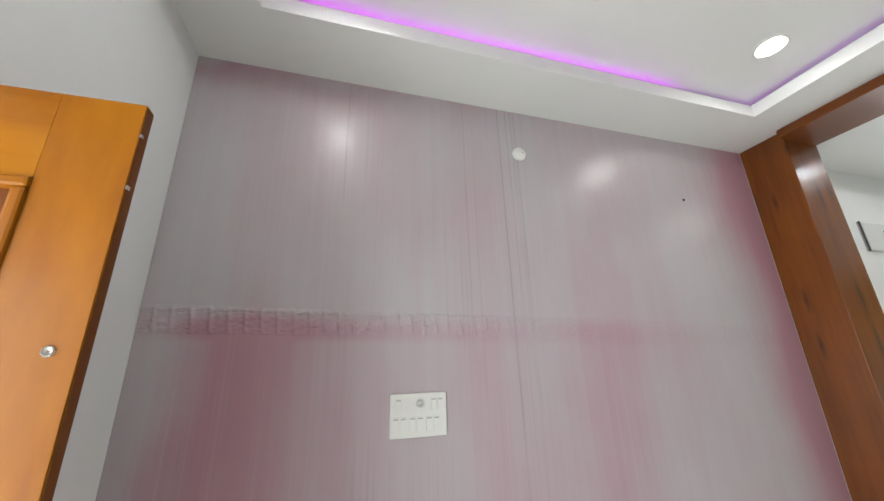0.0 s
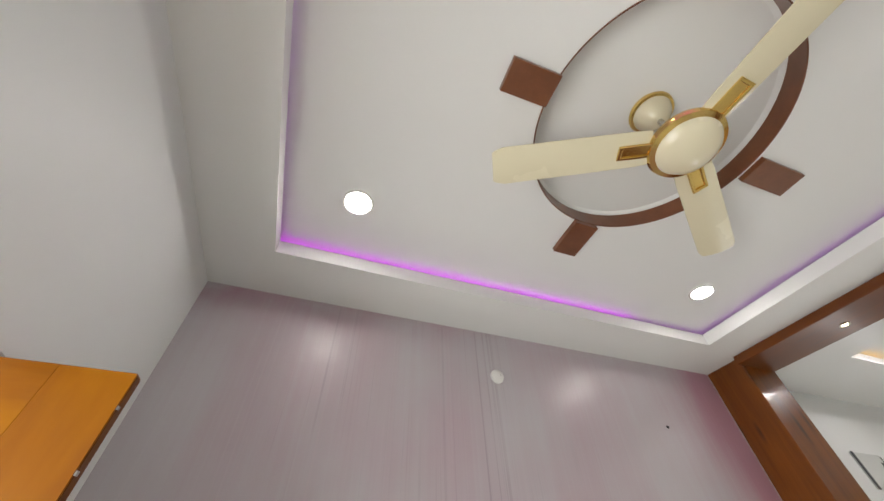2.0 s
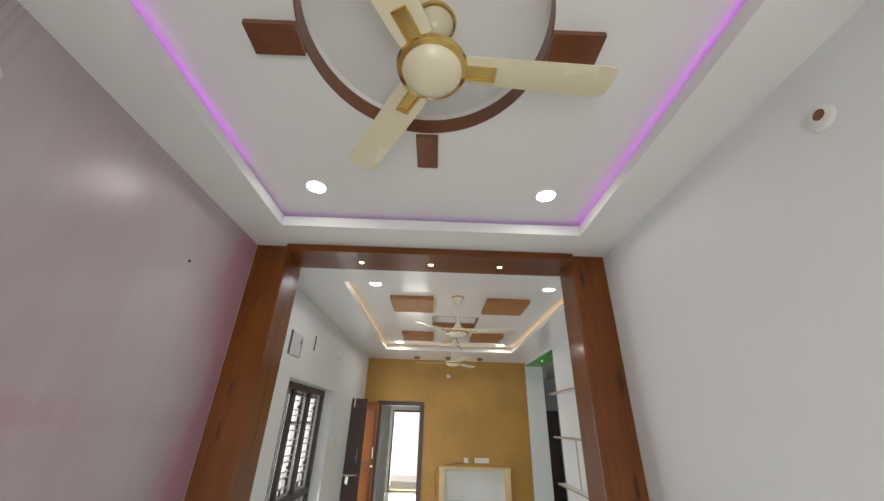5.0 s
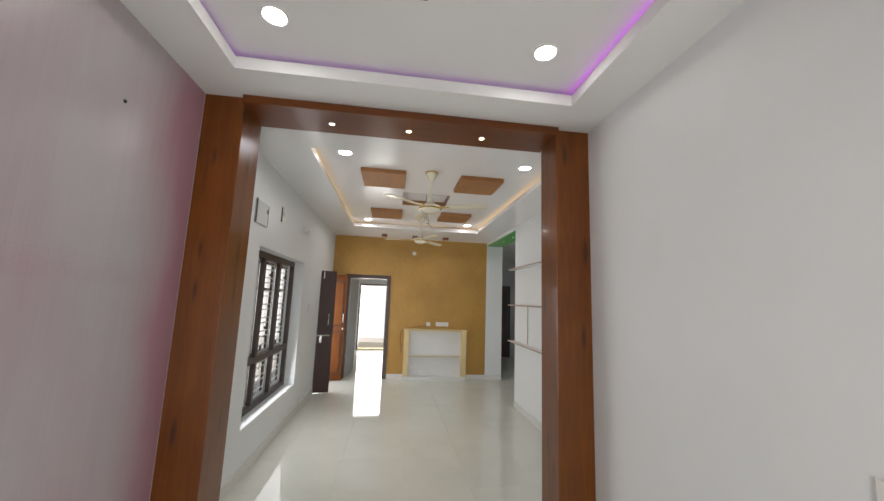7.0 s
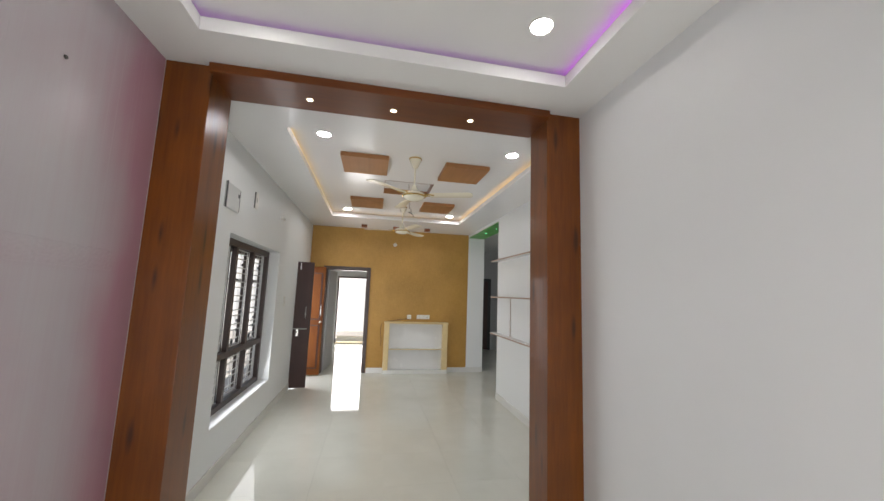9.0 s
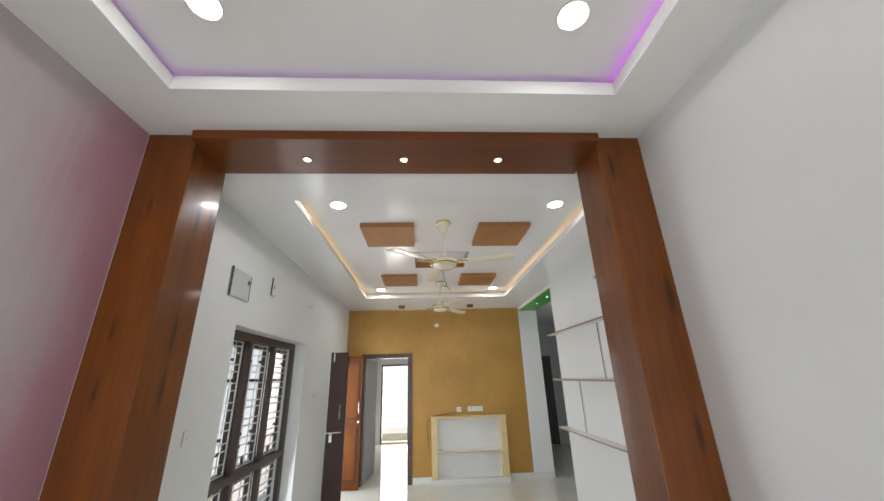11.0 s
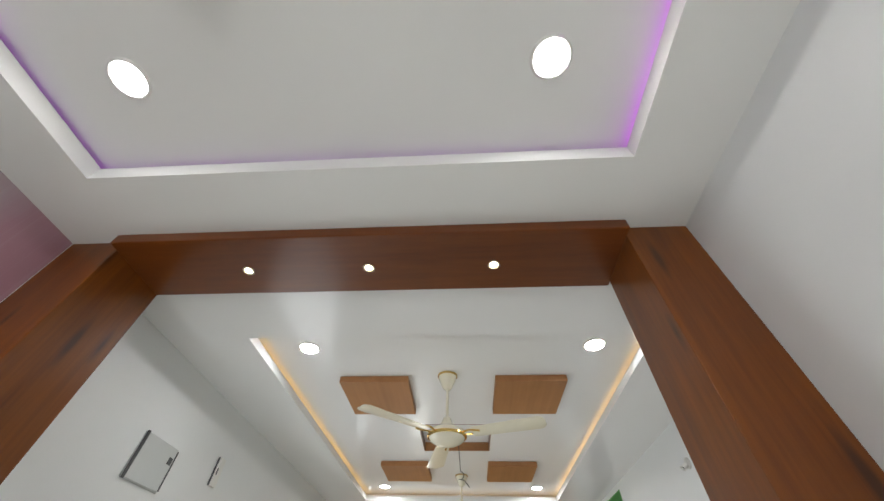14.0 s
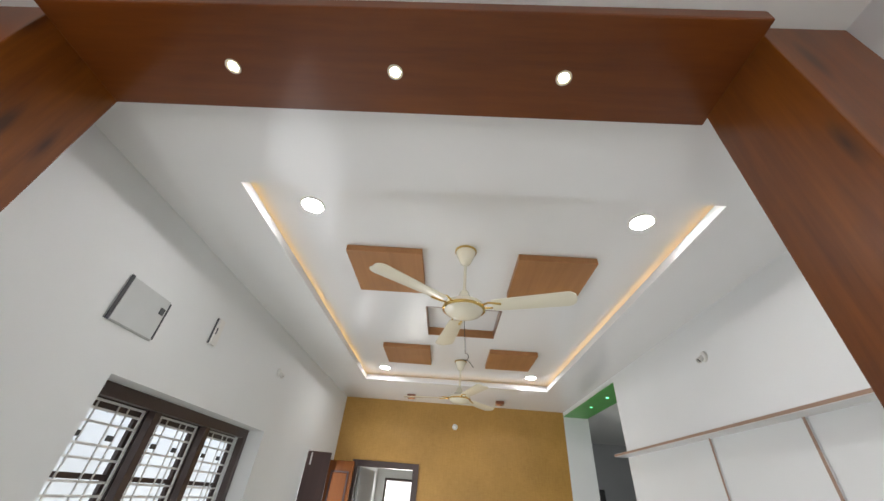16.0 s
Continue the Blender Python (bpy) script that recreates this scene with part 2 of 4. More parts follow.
M_TEAK = wood("teak_cladding", (0.100, 0.024, 0.003), (0.235, 0.070, 0.006), (7, 7, 0.45), 0.34, 0.8, coat=0.18, coat_rough=0.09, shine=0.35, grain=0.42)
M_TEAK_Y = wood("teak_beam_cladding", (0.105, 0.024, 0.003), (0.195, 0.052, 0.006), (7, 0.5, 7), 0.36, 0.0, coat=0.18, coat_rough=0.13, shine=0.35, grain=0.42)
M_MAHOG = wood("brown_ceiling_wood", (0.140, 0.042, 0.014), (0.230, 0.076, 0.027), (10, 10, 10), 0.32)
M_PANEL = wood("light_brown_ceiling_panel", (0.36, 0.160, 0.055), (0.45, 0.212, 0.080), (1.0, 22, 22), 0.5, coat=0.0)
M_ORANGE = wood("orange_varnished_door", (0.20, 0.052, 0.002), (0.44, 0.165, 0.004), (4, 4, 0.8), 0.40, 0.3, (0.16, 0.035, 0.004), coat=0.05, coat_rough=0.10, shine=0.2)
M_ORANGE_X = wood("orange_varnished_rail", (0.20, 0.052, 0.002), (0.44, 0.165, 0.004), (0.8, 4, 4), 0.40, coat=0.05, coat_rough=0.10, shine=0.2)
M_DARKDOOR = wood("dark_brown_door", (0.036, 0.013, 0.011), (0.062, 0.024, 0.019), (12, 12, 1.0), 0.5, coat=0.0)
M_DOOR2 = wood("reddish_panel_door", (0.110, 0.030, 0.005), (0.200, 0.064, 0.011), (12, 12, 1.0), 0.42, coat=0.0, shine=0.15)
M_BROWNFRAME = paint("dark_brown_frame_paint", (0.060, 0.040, 0.036), 0.35, 0.12, 3)
M_GRILL = paint("white_grill_paint", (0.72, 0.72, 0.70), 0.4)
M_CREAM = paint("cream_enamel", (0.72, 0.66, 0.47), 0.25, 0.02, 3, 60, 0.02, 0.3)
M_IVORY = paint("ivory_enamel", (0.76, 0.72, 0.58), 0.22, 0.02, 3, 60, 0.02, 0.4)
M_GOLD = paint("gold_trim", (0.72, 0.50, 0.17), 0.16, 0.08, 8, 60, 0.03, 0.0, 1.0)
M_STEEL = paint("brushed_steel", (0.62, 0.62, 0.60), 0.28, 0.06, 8, 60, 0.05, 0.0, 1.0)
M_PLASTIC = paint("white_plastic", (0.74, 0.735, 0.70), 0.3, 0.02, 5)
M_MARK = paint("grey_switch_mark", (0.42, 0.42, 0.40), 0.5)
M_SLOT = paint("dark_slot", (0.03, 0.03, 0.03), 0.5)
M_GREYBOX = paint("grey_white_steel_sheet", (0.52, 0.54, 0.535), 0.35, 0.03, 4)
M_CHARCOAL = paint("charcoal_plastic", (0.07, 0.075, 0.08), 0.4)
M_GREEN = paint("green_soffit_paint", (0.10, 0.36, 0.09), 0.4)
# plain grey for the awning; on the passage walls the grey stands for shade
M_GREY = paint("grey_paint_and_shade", (0.45, 0.46, 0.47), 0.55, 0.04)
M_LEDGE = paint("pale_yellow_trim", (0.68, 0.53, 0.28), 0.45, 0.08, 6)
M_EDGE = paint("brown_edge_band", (0.33, 0.215, 0.155), 0.4)
M_SHELF = paint("white_laminate", (0.74, 0.74, 0.73), 0.25, 0.02, 3)
M_CORD = paint("black_cord", (0.02, 0.02, 0.02), 0.5)
M_GROUND = paint("concrete_ground", (0.36, 0.34, 0.31), 0.8, 0.15, 0.8, 40, 0.4)
M_OUTWALL = paint("outside_white_wall", (0.72, 0.72, 0.70), 0.7, 0.05, 0.8, 40, 0.3)
# kept pale so the added backdrop passes for bright sky in the window
M_OUTBLUE = paint("pale_blue_backdrop", (0.72, 0.77, 0.78), 0.7, 0.05, 0.8, 40, 0.3)
M_LEAF = leaf_material()
M_BARK = paint("bark", (0.12, 0.09, 0.06), 0.9, 0.3, 20)
M_DISC = glow("downlight_diffuser", (0.985, 0.99, 0.985), 57.0)
M_DISC_HALL = glow("hall_downlight_diffuser", (0.98, 0.99, 1.0), 122.0)
M_SPOT = glow("warm_spot_lens", (1.0, 0.80, 0.52), 30.0)
M_PURPLE = glow("purple_led", (0.58, 0.008, 0.86), 3.5)
M_PURPLE_DIM = glow("purple_led_dimmer", (0.52, 0.010, 0.86), 0.7)
M_AMBER = glow("amber_led", (1.0, 0.58, 0.17), 2.4)
M_AMBER_DIM = glow("amber_led_dimmer", (1.0, 0.56, 0.16), 1.2)
M_GREENLED = glow("green_led", (0.02, 1.0, 0.25), 12.0)

# ---- geometry helpers ----


def box(bm, x0, x1, y0, y1, z0, z1, bevel=0.0):
    made = bmesh.ops.create_cube(bm, size=1.0)["verts"]
    for v in made:
        v.co = Vector((x0 + (v.co.x + 0.5) * (x1 - x0), y0 + (v.co.y + 0.5) * (y1 - y0), z0 + (v.co.z + 0.5) * (z1 - z0)))
    if bevel:
        edges = {e for v in made for e in v.link_edges}
        bmesh.ops.bevel(bm, geom=list(edges), offset=bevel, segments=2, affect="EDGES", profile=0.6)
    return bm


def boxes(*rows, bevel=0.0):
    bm = bmesh.new()
    for row in rows:
        box(bm, *row, bevel=bevel)
    return bm


def lathe(profile, segments=40, bm=None, centre=(0, 0)):
    """A turned shape from (radius, height) pairs, round the z axis."""
    bm = bm or bmesh.new()
    rings = []
    for r, z in profile:
        if r < 1e-5:
            rings.append([bm.verts.new((centre[0], centre[1], z))])
        else:
            rings.append([bm.verts.new((centre[0] + r * math.cos(2 * math.pi * k / segments), centre[1] + r * math.sin(2 * math.pi * k / segments), z)) for k in range(segments)])
    for a, b in zip(rings, rings[1:]):
        for k in range(segments):
            j = (k + 1) % segments
            loop = [a[k % len(a)], a[j % len(a)], b[j % len(b)], b[k % len(b)]]
            loop = list(dict.fromkeys(loop))
            if len(loop) > 2:
                bm.faces.new(loop)
    bmesh.ops.recalc_face_normals(bm, faces=bm.faces)
    return bm


def tube(points, radius, segments=8):
    """A round bar along a line of points."""
    bm, rings = bmesh.new(), []
    pts = [Vector(p) for p in points]
    for k, p in enumerate(pts):
        way = (pts[min(k + 1, len(pts) - 1)] - pts[max(k - 1, 0)]).normalized()
        side = way.orthogonal().normalized() if k == 0 else (side - way * side.dot(way)).normalized()
        up = way.cross(side)
        rings.append([bm.verts.new(p + radius * (math.cos(a) * side + math.sin(a) * up)) for a in (2 * math.pi * j / segments for j in range(segments))])
    for a, b in zip(rings, rings[1:]):
        for j in range(segments):
            bm.faces.new([a[j], a[(j + 1) % segments], b[(j + 1) % segments], b[j]])
    bm.faces.new(rings[0][::-1])
    bm.faces.new(rings[-1])
    bmesh.ops.recalc_face_normals(bm, faces=bm.faces)
    return bm


def mesh_from(name, bm, material, smooth=False):
    me = bpy.data.meshes.new(name)
    bm.to_mesh(me)
    bm.free()
    me.materials.append(material)
    if smooth:
        me.polygons.foreach_set("use_smooth", [True] * len(me.polygons))
        me.set_sharp_from_angle(angle=radians(35))
    return me


def part(name, bm, material, parent, label="", smooth=False, m=None):
    ob = new(name, mesh_from(name, bm, material, smooth))
    ob.parent = parent
    if m is not None:
        ob.matrix_basis = m
    return tagged(ob, label)


def thing(name, label, category, m=None, group="", kind=""):
    ob = new(name)
    if m is not None:
        ob.matrix_basis = m
    return tagged(ob, label, category, group, kind)


def solid(name, bm, material, label, category, kind="structure", smooth=False, m=None):
    ob = new(name, mesh_from(name, bm, material, smooth))
    if m is not None:
        ob.matrix_basis = m
    return tagged(ob, label, category, "", kind)


def slab(us, vs, holes, d0, d1, axis):
    """A slab over a grid of cuts us x vs with cells left out where they lie in a hole (u0, u1, v0, v1); thick from d0 to d1 along axis."""
    us = sorted({*us, *(h[0] for h in holes), *(h[1] for h in holes)})
    vs = sorted({*vs, *(h[2] for h in holes), *(h[3] for h in holes)})
    bm, made = bmesh.new(), {}

    def vert(i, j, d):
        if (i, j, d) not in made:
            u, v = us[i], vs[j]
            made[i, j, d] = bm.verts.new({"x": (d, u, v), "y": (u, d, v), "z": (u, v, d)}[axis])
        return made[i, j, d]

    def full(i, j):
        if not (0 <= i < len(us) - 1 and 0 <= j < len(vs) - 1):
            return False
        u, v = (us[i] + us[i + 1]) / 2, (vs[j] + vs[j + 1]) / 2
        return not any(a < u < b and c < v < d for a, b, c, d in holes)

    for i in range(len(us) - 1):
        for j in range(len(vs) - 1):
            if not full(i, j):
                continue
            for d in (d0, d1):
                bm.faces.new([vert(i, j, d), vert(i + 1, j, d), vert(i + 1, j + 1, d), vert(i, j + 1, d)])
            for (a, b), (p, q) in (((i - 1, j), ((i, j), (i, j + 1))), ((i + 1, j), ((i + 1, j), (i + 1, j + 1))), ((i, j - 1), ((i, j), (i + 1, j))), ((i, j + 1), ((i, j + 1), (i + 1, j + 1)))):
                if not full(a, b):
                    bm.faces.new([vert(*p, d0), vert(*q, d0), vert(*q, d1), vert(*p, d1)])
    bmesh.ops.recalc_face_normals(bm, faces=bm.faces)
    return bm


# ---- the place in numbers ----
ZC = 2.912          # lowered ceiling border
ZF, ZL = 3.020, 3.000   # raised ceilings of the foyer and the hall
TOP = 3.25
YN, YS, YH = 1.672, -0.970, -1.600   # north wall, foyer south wall, hall south wall
XE, XC0, XC1, XB = 0.0, 3.186, 3.480, 8.430
TRAY_F = (0.300, 2.870, -0.672, 1.364)
TRAY_H = (3.925, 7.330, -1.105, 1.182)
RING = (1.610, 0.370, 0.465)

# ---- structure ----
floor_bed = solid("floor", boxes((-1.6, 12.6, -5.2, 1.9, -0.12, -0.006)), M_GROUT, "polished pale greenish beige vitrified tile floor", "floor")

solid("wall_north_foyer", slab((XE, XC0), (0, TOP), [], YN, YN + 0.2, "y"), M_MAUVE, "mauve combed texture plaster wall with satin glaze", "wall")
solid("wall_west", slab((YS - 0.2, YN + 0.2), (0, TOP), [(-0.45, 1.035, 0, 2.15)], XE, XE - 0.23, "x"), M_WHITE, "plain white painted wall with entrance opening", "wall")
solid("wall_south_foyer", slab((XE, XC1), (0, TOP), [], YS, YS - 0.15, "y"), M_WHITE, "plain white painted foyer wall", "wall")
solid("wall_south_return", slab((YH - 0.36, YS - 0.15), (0, TOP), [], XC1 - 0.15, XC1, "x"), M_WHITE, "white painted wall return beside the arch", "wall")
solid("wall_north_hall", slab((XC0, XB), (0, TOP), [(4.37, 6.07, 0.43, 2.09), (7.30, 8.28, 0, 2.09)], YN, YN + 0.24, "y"), M_WHITE, "white hall wall with window and main door", "wall")
solid("wall_south_hall", slab((XC1, XB), (0, TOP), [(6.555, XB, 0, 2.862)], YH, YH - 0.36, "y"), M_WHITE, "white hall wall ending at a wide opening", "wall")
solid("wall_east_hall", slab((YH, YN), (0, TOP), [(0.52, 1.355, 0, 2.045)], XB, XB + 0.15, "x"), M_OCHRE, "ochre gold texture painted accent wall", "wall")
solid("wall_jamb", slab((YH - 0.36, YH), (0, TOP), [], XB, XB + 0.15, "x"), M_WHITE, "white pier beside the ochre wall", "wall")
solid("wall_north_bedroom", slab((XB + 0.15, 12.6), (0, TOP), [], YN, YN + 0.2, "y"), M_WHITE, "white bedroom wall", "wall")
solid("wall_east_bedroom", slab((-1.6, YN), (0, TOP), [(0.53, 1.48, 0, 2.05)], 12.46, 12.62, "x"), M_WHITE, "white bedroom wall with balcony door", "wall")
solid("wall_south_bedroom", slab((XB + 0.15, 12.46), (0, TOP), [], -1.6, -1.5, "y"), M_WHITE, "white bedroom wall", "wall")
# passage walls: their shade is put into the grey colour
solid("wall_passage_east", slab((-5.2, -1.96), (0, TOP), [], 11.4, 11.55, "x"), M_GREY, "passage wall with its shade put into the grey", "wall")
solid("wall_passage_north", slab((XB + 0.15, 11.4), (0, TOP), [], -1.96, -1.80, "y"), M_GREY, "passage wall with its shade put into the grey", "wall")
# the opening in this unseen wall is invented for the passage lamp
solid("wall_passage_south", slab((3.33, 11.55), (0, TOP), [(5.6, 6.8, 0.9, 2.1)], -5.2, -5.0, "y"), M_GREY, "unseen passage wall, shade put into the grey, with an added opening", "wall")
solid("wall_passage_west", slab((-5.0, YH - 0.36), (0, TOP), [], XC1 - 0.15, XC1, "x"), M_GREY, "passage wall with its shade put into the grey", "wall")
# unseen slab over all rooms, added to stop outside light leaking in
solid("roof_slab", boxes((-0.3, 12.7, -5.3, 2.0, TOP, TOP + 0.12)), M_OUTWALL, "unseen flat roof slab added against light leaks", "roof")


def cove(bm, tray, upper):
    """A lowered border with an upright lip round the tray, and a light trough hidden behind the lip."""
    x0, x1, y0, y1 = tray
    lip, top, trough = 0.022, upper - 0.034, 0.08
    for row in ((x0 - lip, x0, y0 - lip, y1 + lip), (x1, x1 + lip, y0 - lip, y1 + lip), (x0, x1, y0 - lip, y0), (x0, x1, y1, y1 + lip)):
        box(bm, *row, ZC + 0.025, top)
    a, b, c, d = x0 - trough, x1 + trough, y0 - trough, y1 + trough
    for row in ((a - 0.05, a, c - 0.05, d + 0.05), (b, b + 0.05, c - 0.05, d + 0.05), (a, b, c - 0.05, c), (a, b, d, d + 0.05)):
        box(bm, *row, ZC + 0.02, upper + 0.02)


def joined(bm, other):
    me = bpy.data.meshes.new("scratch")
    other.to_mesh(me)
    other.free()
    bm.from_mesh(me)
    bpy.data.meshes.remove(me)


def foyer_ceiling():
    bm = slab((XE, XC0 + 0.1), (YS, YN), [TRAY_F], ZC, ZC + 0.025, "z")
    cove(bm, TRAY_F, ZF)
    # raised ceiling with a round opening
    cx, cy, r = RING
    x0, x1, y0, y1 = TRAY_F[0] - 0.10, TRAY_F[1] + 0.10, TRAY_F[2] - 0.10, TRAY_F[3] + 0.10
    count = 96
    inner, outer, up = [], [], []
    for k in range(count):
        a = 2 * math.pi * k / count
        c, s = math.cos(a), math.sin(a)
        inner.append(bm.verts.new((cx + r * c, cy + r * s, ZF)))
        far = min((x1 - cx) / c if c > 1e-6 else (x0 - cx) / c if c < -1e-6 else 99, (y1 - cy) / s if s > 1e-6 else (y0 - cy) / s if s < -1e-6 else 99)
        outer.append(bm.verts.new((cx + far * c, cy + far * s, ZF)))
    for k in range(count):
        j = (k + 1) % count
        bm.faces.new([inner[k], outer[k], outer[j], inner[j]])
    for vx, vy in ((x0, y0), (x0, y1), (x1, y0), (x1, y1)):
        near = sorted(outer, key=lambda v: (v.co.x - vx) ** 2 + (v.co.y - vy) ** 2)[:2]
        bm.faces.new([near[0], near[1], bm.verts.new((vx, vy, ZF))])
    # the shallow recess above the round opening, rounded at its rim
    lathe([(r + 0.004, ZF + 0.03), (r + 0.004, ZF + 0.083), (r - 0.014, ZF + 0.097), (0, ZF + 0.10)], 96, bm, (cx, cy))
    return bm


solid("ceiling_foyer", foyer_ceiling(), M_CEIL, "white false ceiling with cove tray and round recess", "ceiling")


def hall_ceiling():
    bm = slab((XC0 + 0.1, XB), (YH, YN), [TRAY_H], ZC, ZC + 0.025, "z")
    cove(bm, TRAY_H, ZL)
    joined(bm, slab((TRAY_H[0] - 0.11, TRAY_H[1] + 0.11), (TRAY_H[2] - 0.11, TRAY_H[3] + 0.11), [(5.33, 5.93, -0.275, 0.345)], ZL, ZL + 0.04, "z"))
    box(bm, 5.30, 5.96, -0.30, 0.37, ZL + 0.075, ZL + 0.10)
    return bm


solid("ceiling_hall", hall_ceiling(), M_GLOSSCEIL, "glossy white false ceiling with cove tray", "ceiling")
solid("ceiling_bedroom", boxes((XB + 0.15, 12.46, -1.5, YN, 2.95, 3.0)), M_CEIL, "plain white bedroom ceiling", "ceiling")
solid("ceiling_passage", boxes((XC1, 11.4, -5.0, YH - 0.362, 2.95, 3.0)), M_CEIL, "plain white passage ceiling", "ceiling")


def led(tray, bright, dim, height, label, end=0.0):
    """Strips along the four sides; those on the short sides are weaker, and the north one fades before its far corner."""
    x0, x1, y0, y1 = tray
    o, w, z = 0.030, 0.008, ZC + height
    t = thing("led_strip", label, "led strip")
    rest = [(dim, x1 + o - end, x1 + o, y1 + o, y1 + o + w)] if end else []
    for material, *row in ((dim, x0 - o - w, x0 - o, y0 - o, y1 + o), (dim, x1 + o, x1 + o + w, y0 - o, y1 + o), (bright, x0 - o, x1 + o, y0 - o - w, y0 - o), (bright, x0 - o, x1 + o - end, y1 + o, y1 + o + w), *rest):
        part("strip", boxes((*row, z, z + 0.006)), material, t)
        part("carrier", boxes((*row, ZC + 0.027, z - 0.001)), M_PLASTIC, t)


led(TRAY_F, M_PURPLE, M_PURPLE_DIM, 0.078, "glowing purple LED strip behind the cove lip", 0.56)
led(TRAY_H, M_AMBER, M_AMBER_DIM, 0.054, "glowing warm amber LED strip behind the cove lip")

# skirting
for k, row in enumerate(((XE, XC0 - 0.01, YN - 0.012, YN), (XC1 + 0.03, 7.29, YN - 0.012, YN), (XE, XC0 - 0.01, YS, YS + 0.012), (XC1, 6.555, YH, YH + 0.012), (XB - 0.012, XB, 0.115, 0.46), (XB - 0.012, XB, YH - 0.36, -1.20))):
    solid("baseboard_%d" % (k + 1), boxes((*row, 0, 0.10), bevel=0.002), M_SKIRT, "white glazed tile skirting", "baseboard")
solid("trim_green_soffit", boxes((6.56, XB, YH - 0.355, YH - 0.003, 2.852, 2.8615)), M_GREEN, "green painted soffit of the wide opening", "trim")

# ---- wooden arch ----


def arch():
    t = thing("wooden_arch", "teak clad arch with two posts and a slim beam", "arch", kind="structure")
    part("post", boxes((XC0, XC1, 1.425, YN - 0.002, 0.135, ZC - 0.002), bevel=0.004), M_TEAK, t)
    part("post", boxes((XC0, XC1 - 0.03, YS + 0.002, -0.716, 0.135, ZC - 0.002), bevel=0.004), M_TEAK, t)
    part("post_plinth", boxes((XC0 + 0.004, XC1 - 0.004, 1.430, YN, 0, 0.134)), M_SKIRT, t, "white tile plinth")
    part("post_plinth", boxes((XC0 + 0.004, XC1 - 0.034, YS, -0.721, 0, 0.134)), M_SKIRT, t, "white tile plinth")
    part("beam", boxes((3.143, XC1, -0.719, 1.428, 2.857, ZC - 0.001), bevel=0.006), M_TEAK_Y, t)


arch()


def spot_lamp():
    t = thing("spot_light", "small warm recessed spot light in the beam", "spot light", group="beam spots")
    part("bezel", lathe([(0.016, 0), (0.024, -0.001), (0.0255, -0.004), (0.019, -0.006), (0.016, -0.003)], 24), M_IVORY, t, smooth=True)
    part("lens", lathe([(0, -0.0025), (0.0135, -0.002), (0.0165, -0.0008)], 24), M_SPOT, t)
    return t


spot = spot_lamp()
spot.matrix_basis = pose(3.326, 0.897, 2.857)
for y in (0.351, -0.195):
    copy_thing(spot, pose(3.326, y, 2.857))


def downlight(group, lamp):
    t = thing("downlight", "round flat white LED ceiling downlight, lit", "downlight", group=group)
    part("rim", lathe([(0.0535, -0.0036), (0.0590, -0.0085), (0.0620, -0.0088), (0.0660, -0.005), (0.0675, 0.0)], 40), M_PLASTIC, t, smooth=True)
    part("diffuser", lathe([(0, -0.0045), (0.046, -0.0045), (0.0540, -0.0040)], 40), lamp, t, "glowing white diffuser")
    return t


dl = downlight("foyer downlights", M_DISC)
dl.matrix_basis = pose(0.600, 1.060, ZF)
for x, y in ((2.560, 1.058), (2.566, -0.361), (0.600, -0.361)):
    copy_thing(dl, pose(x, y, ZF))
hl = downlight("hall downlights", M_DISC_HALL)
hl.matrix_basis = pose(4.164, 0.925, ZL)
for x, y in ((4.164, -0.853), (7.080, 0.918), (7.080, -0.860)):
    copy_thing(hl, pose(x, y, ZL))


def square_spot():
    t = thing("square_spot", "small square brown framed ceiling spot", "spot light", group="wall washers")
    part("frame", slab((-0.055, 0.055), (-0.055, 0.055), [(-0.036, 0.036, -0.036, 0.036)], 0, -0.045, "z"), M_MAHOG, t)
    part("lens", lathe([(0, -0.012), (0.022, -0.010), (0.028, -0.002)], 20), M_SPOT, t)
    return t


sq = square_spot()
sq.matrix_basis = pose(8.02, 0.645, ZC)
for y in (0.026, -0.606):
    copy_thing(sq, pose(8.03, y, ZC))

for x, y in ((7.68, -1.75), (7.15, -1.76)):
    t = thing("green_spot", "small glowing green spot in the green soffit", "spot light", pose(x, y, 2.852), "green spots")
    part("bezel", lathe([(0.015, 0), (0.024, -0.001), (0.022, -0.006), (0.015, -0.004)], 20), M_STEEL, t)
    part("lens", lathe([(0, -0.005), (0.0155, -0.003)], 20), M_GREENLED, t)

# ---- foyer ceiling woodwork ----


def ring_trim():
    cx, cy, r = RING
    t = thing("ceiling_ring", "brown wooden ring round the ceiling recess", "ceiling trim", pose(cx, cy, 0))
    part("band", lathe([(r - 0.001, ZF - 0.003), (r + 0.0035, ZF - 0.003), (r + 0.0035, ZF + 0.03), (r + 0.002, ZF + 0.080), (r - 0.001, ZF + 0.080), (r - 0.001, ZF - 0.003)], 96), M_MAHOG, t, smooth=True)
    for x0, x1, y0, y1 in ((0.505, 0.705, -0.055, 0.055), (-0.640, -0.463, -0.055, 0.055), (-0.055, 0.065, 0.465, 0.655), (-0.060, 0.060, -0.655, -0.465)):
        part("spoke", boxes((x0 - (0.028 if x0 > 0.4 else 0), x1, y0, y1, ZF - 0.026, ZF - 0.001), bevel=0.002), M_MAHOG, t)


ring_trim()


def ceiling_panel():
    t = thing("ceiling_panel", "square light brown laminate panel on the ceiling", "ceiling panel", group="ceiling panels")
    part("panel", boxes((-0.255, 0.255, -0.240, 0.240, -0.045, -0.001), bevel=0.003), M_PANEL, t)
    return t


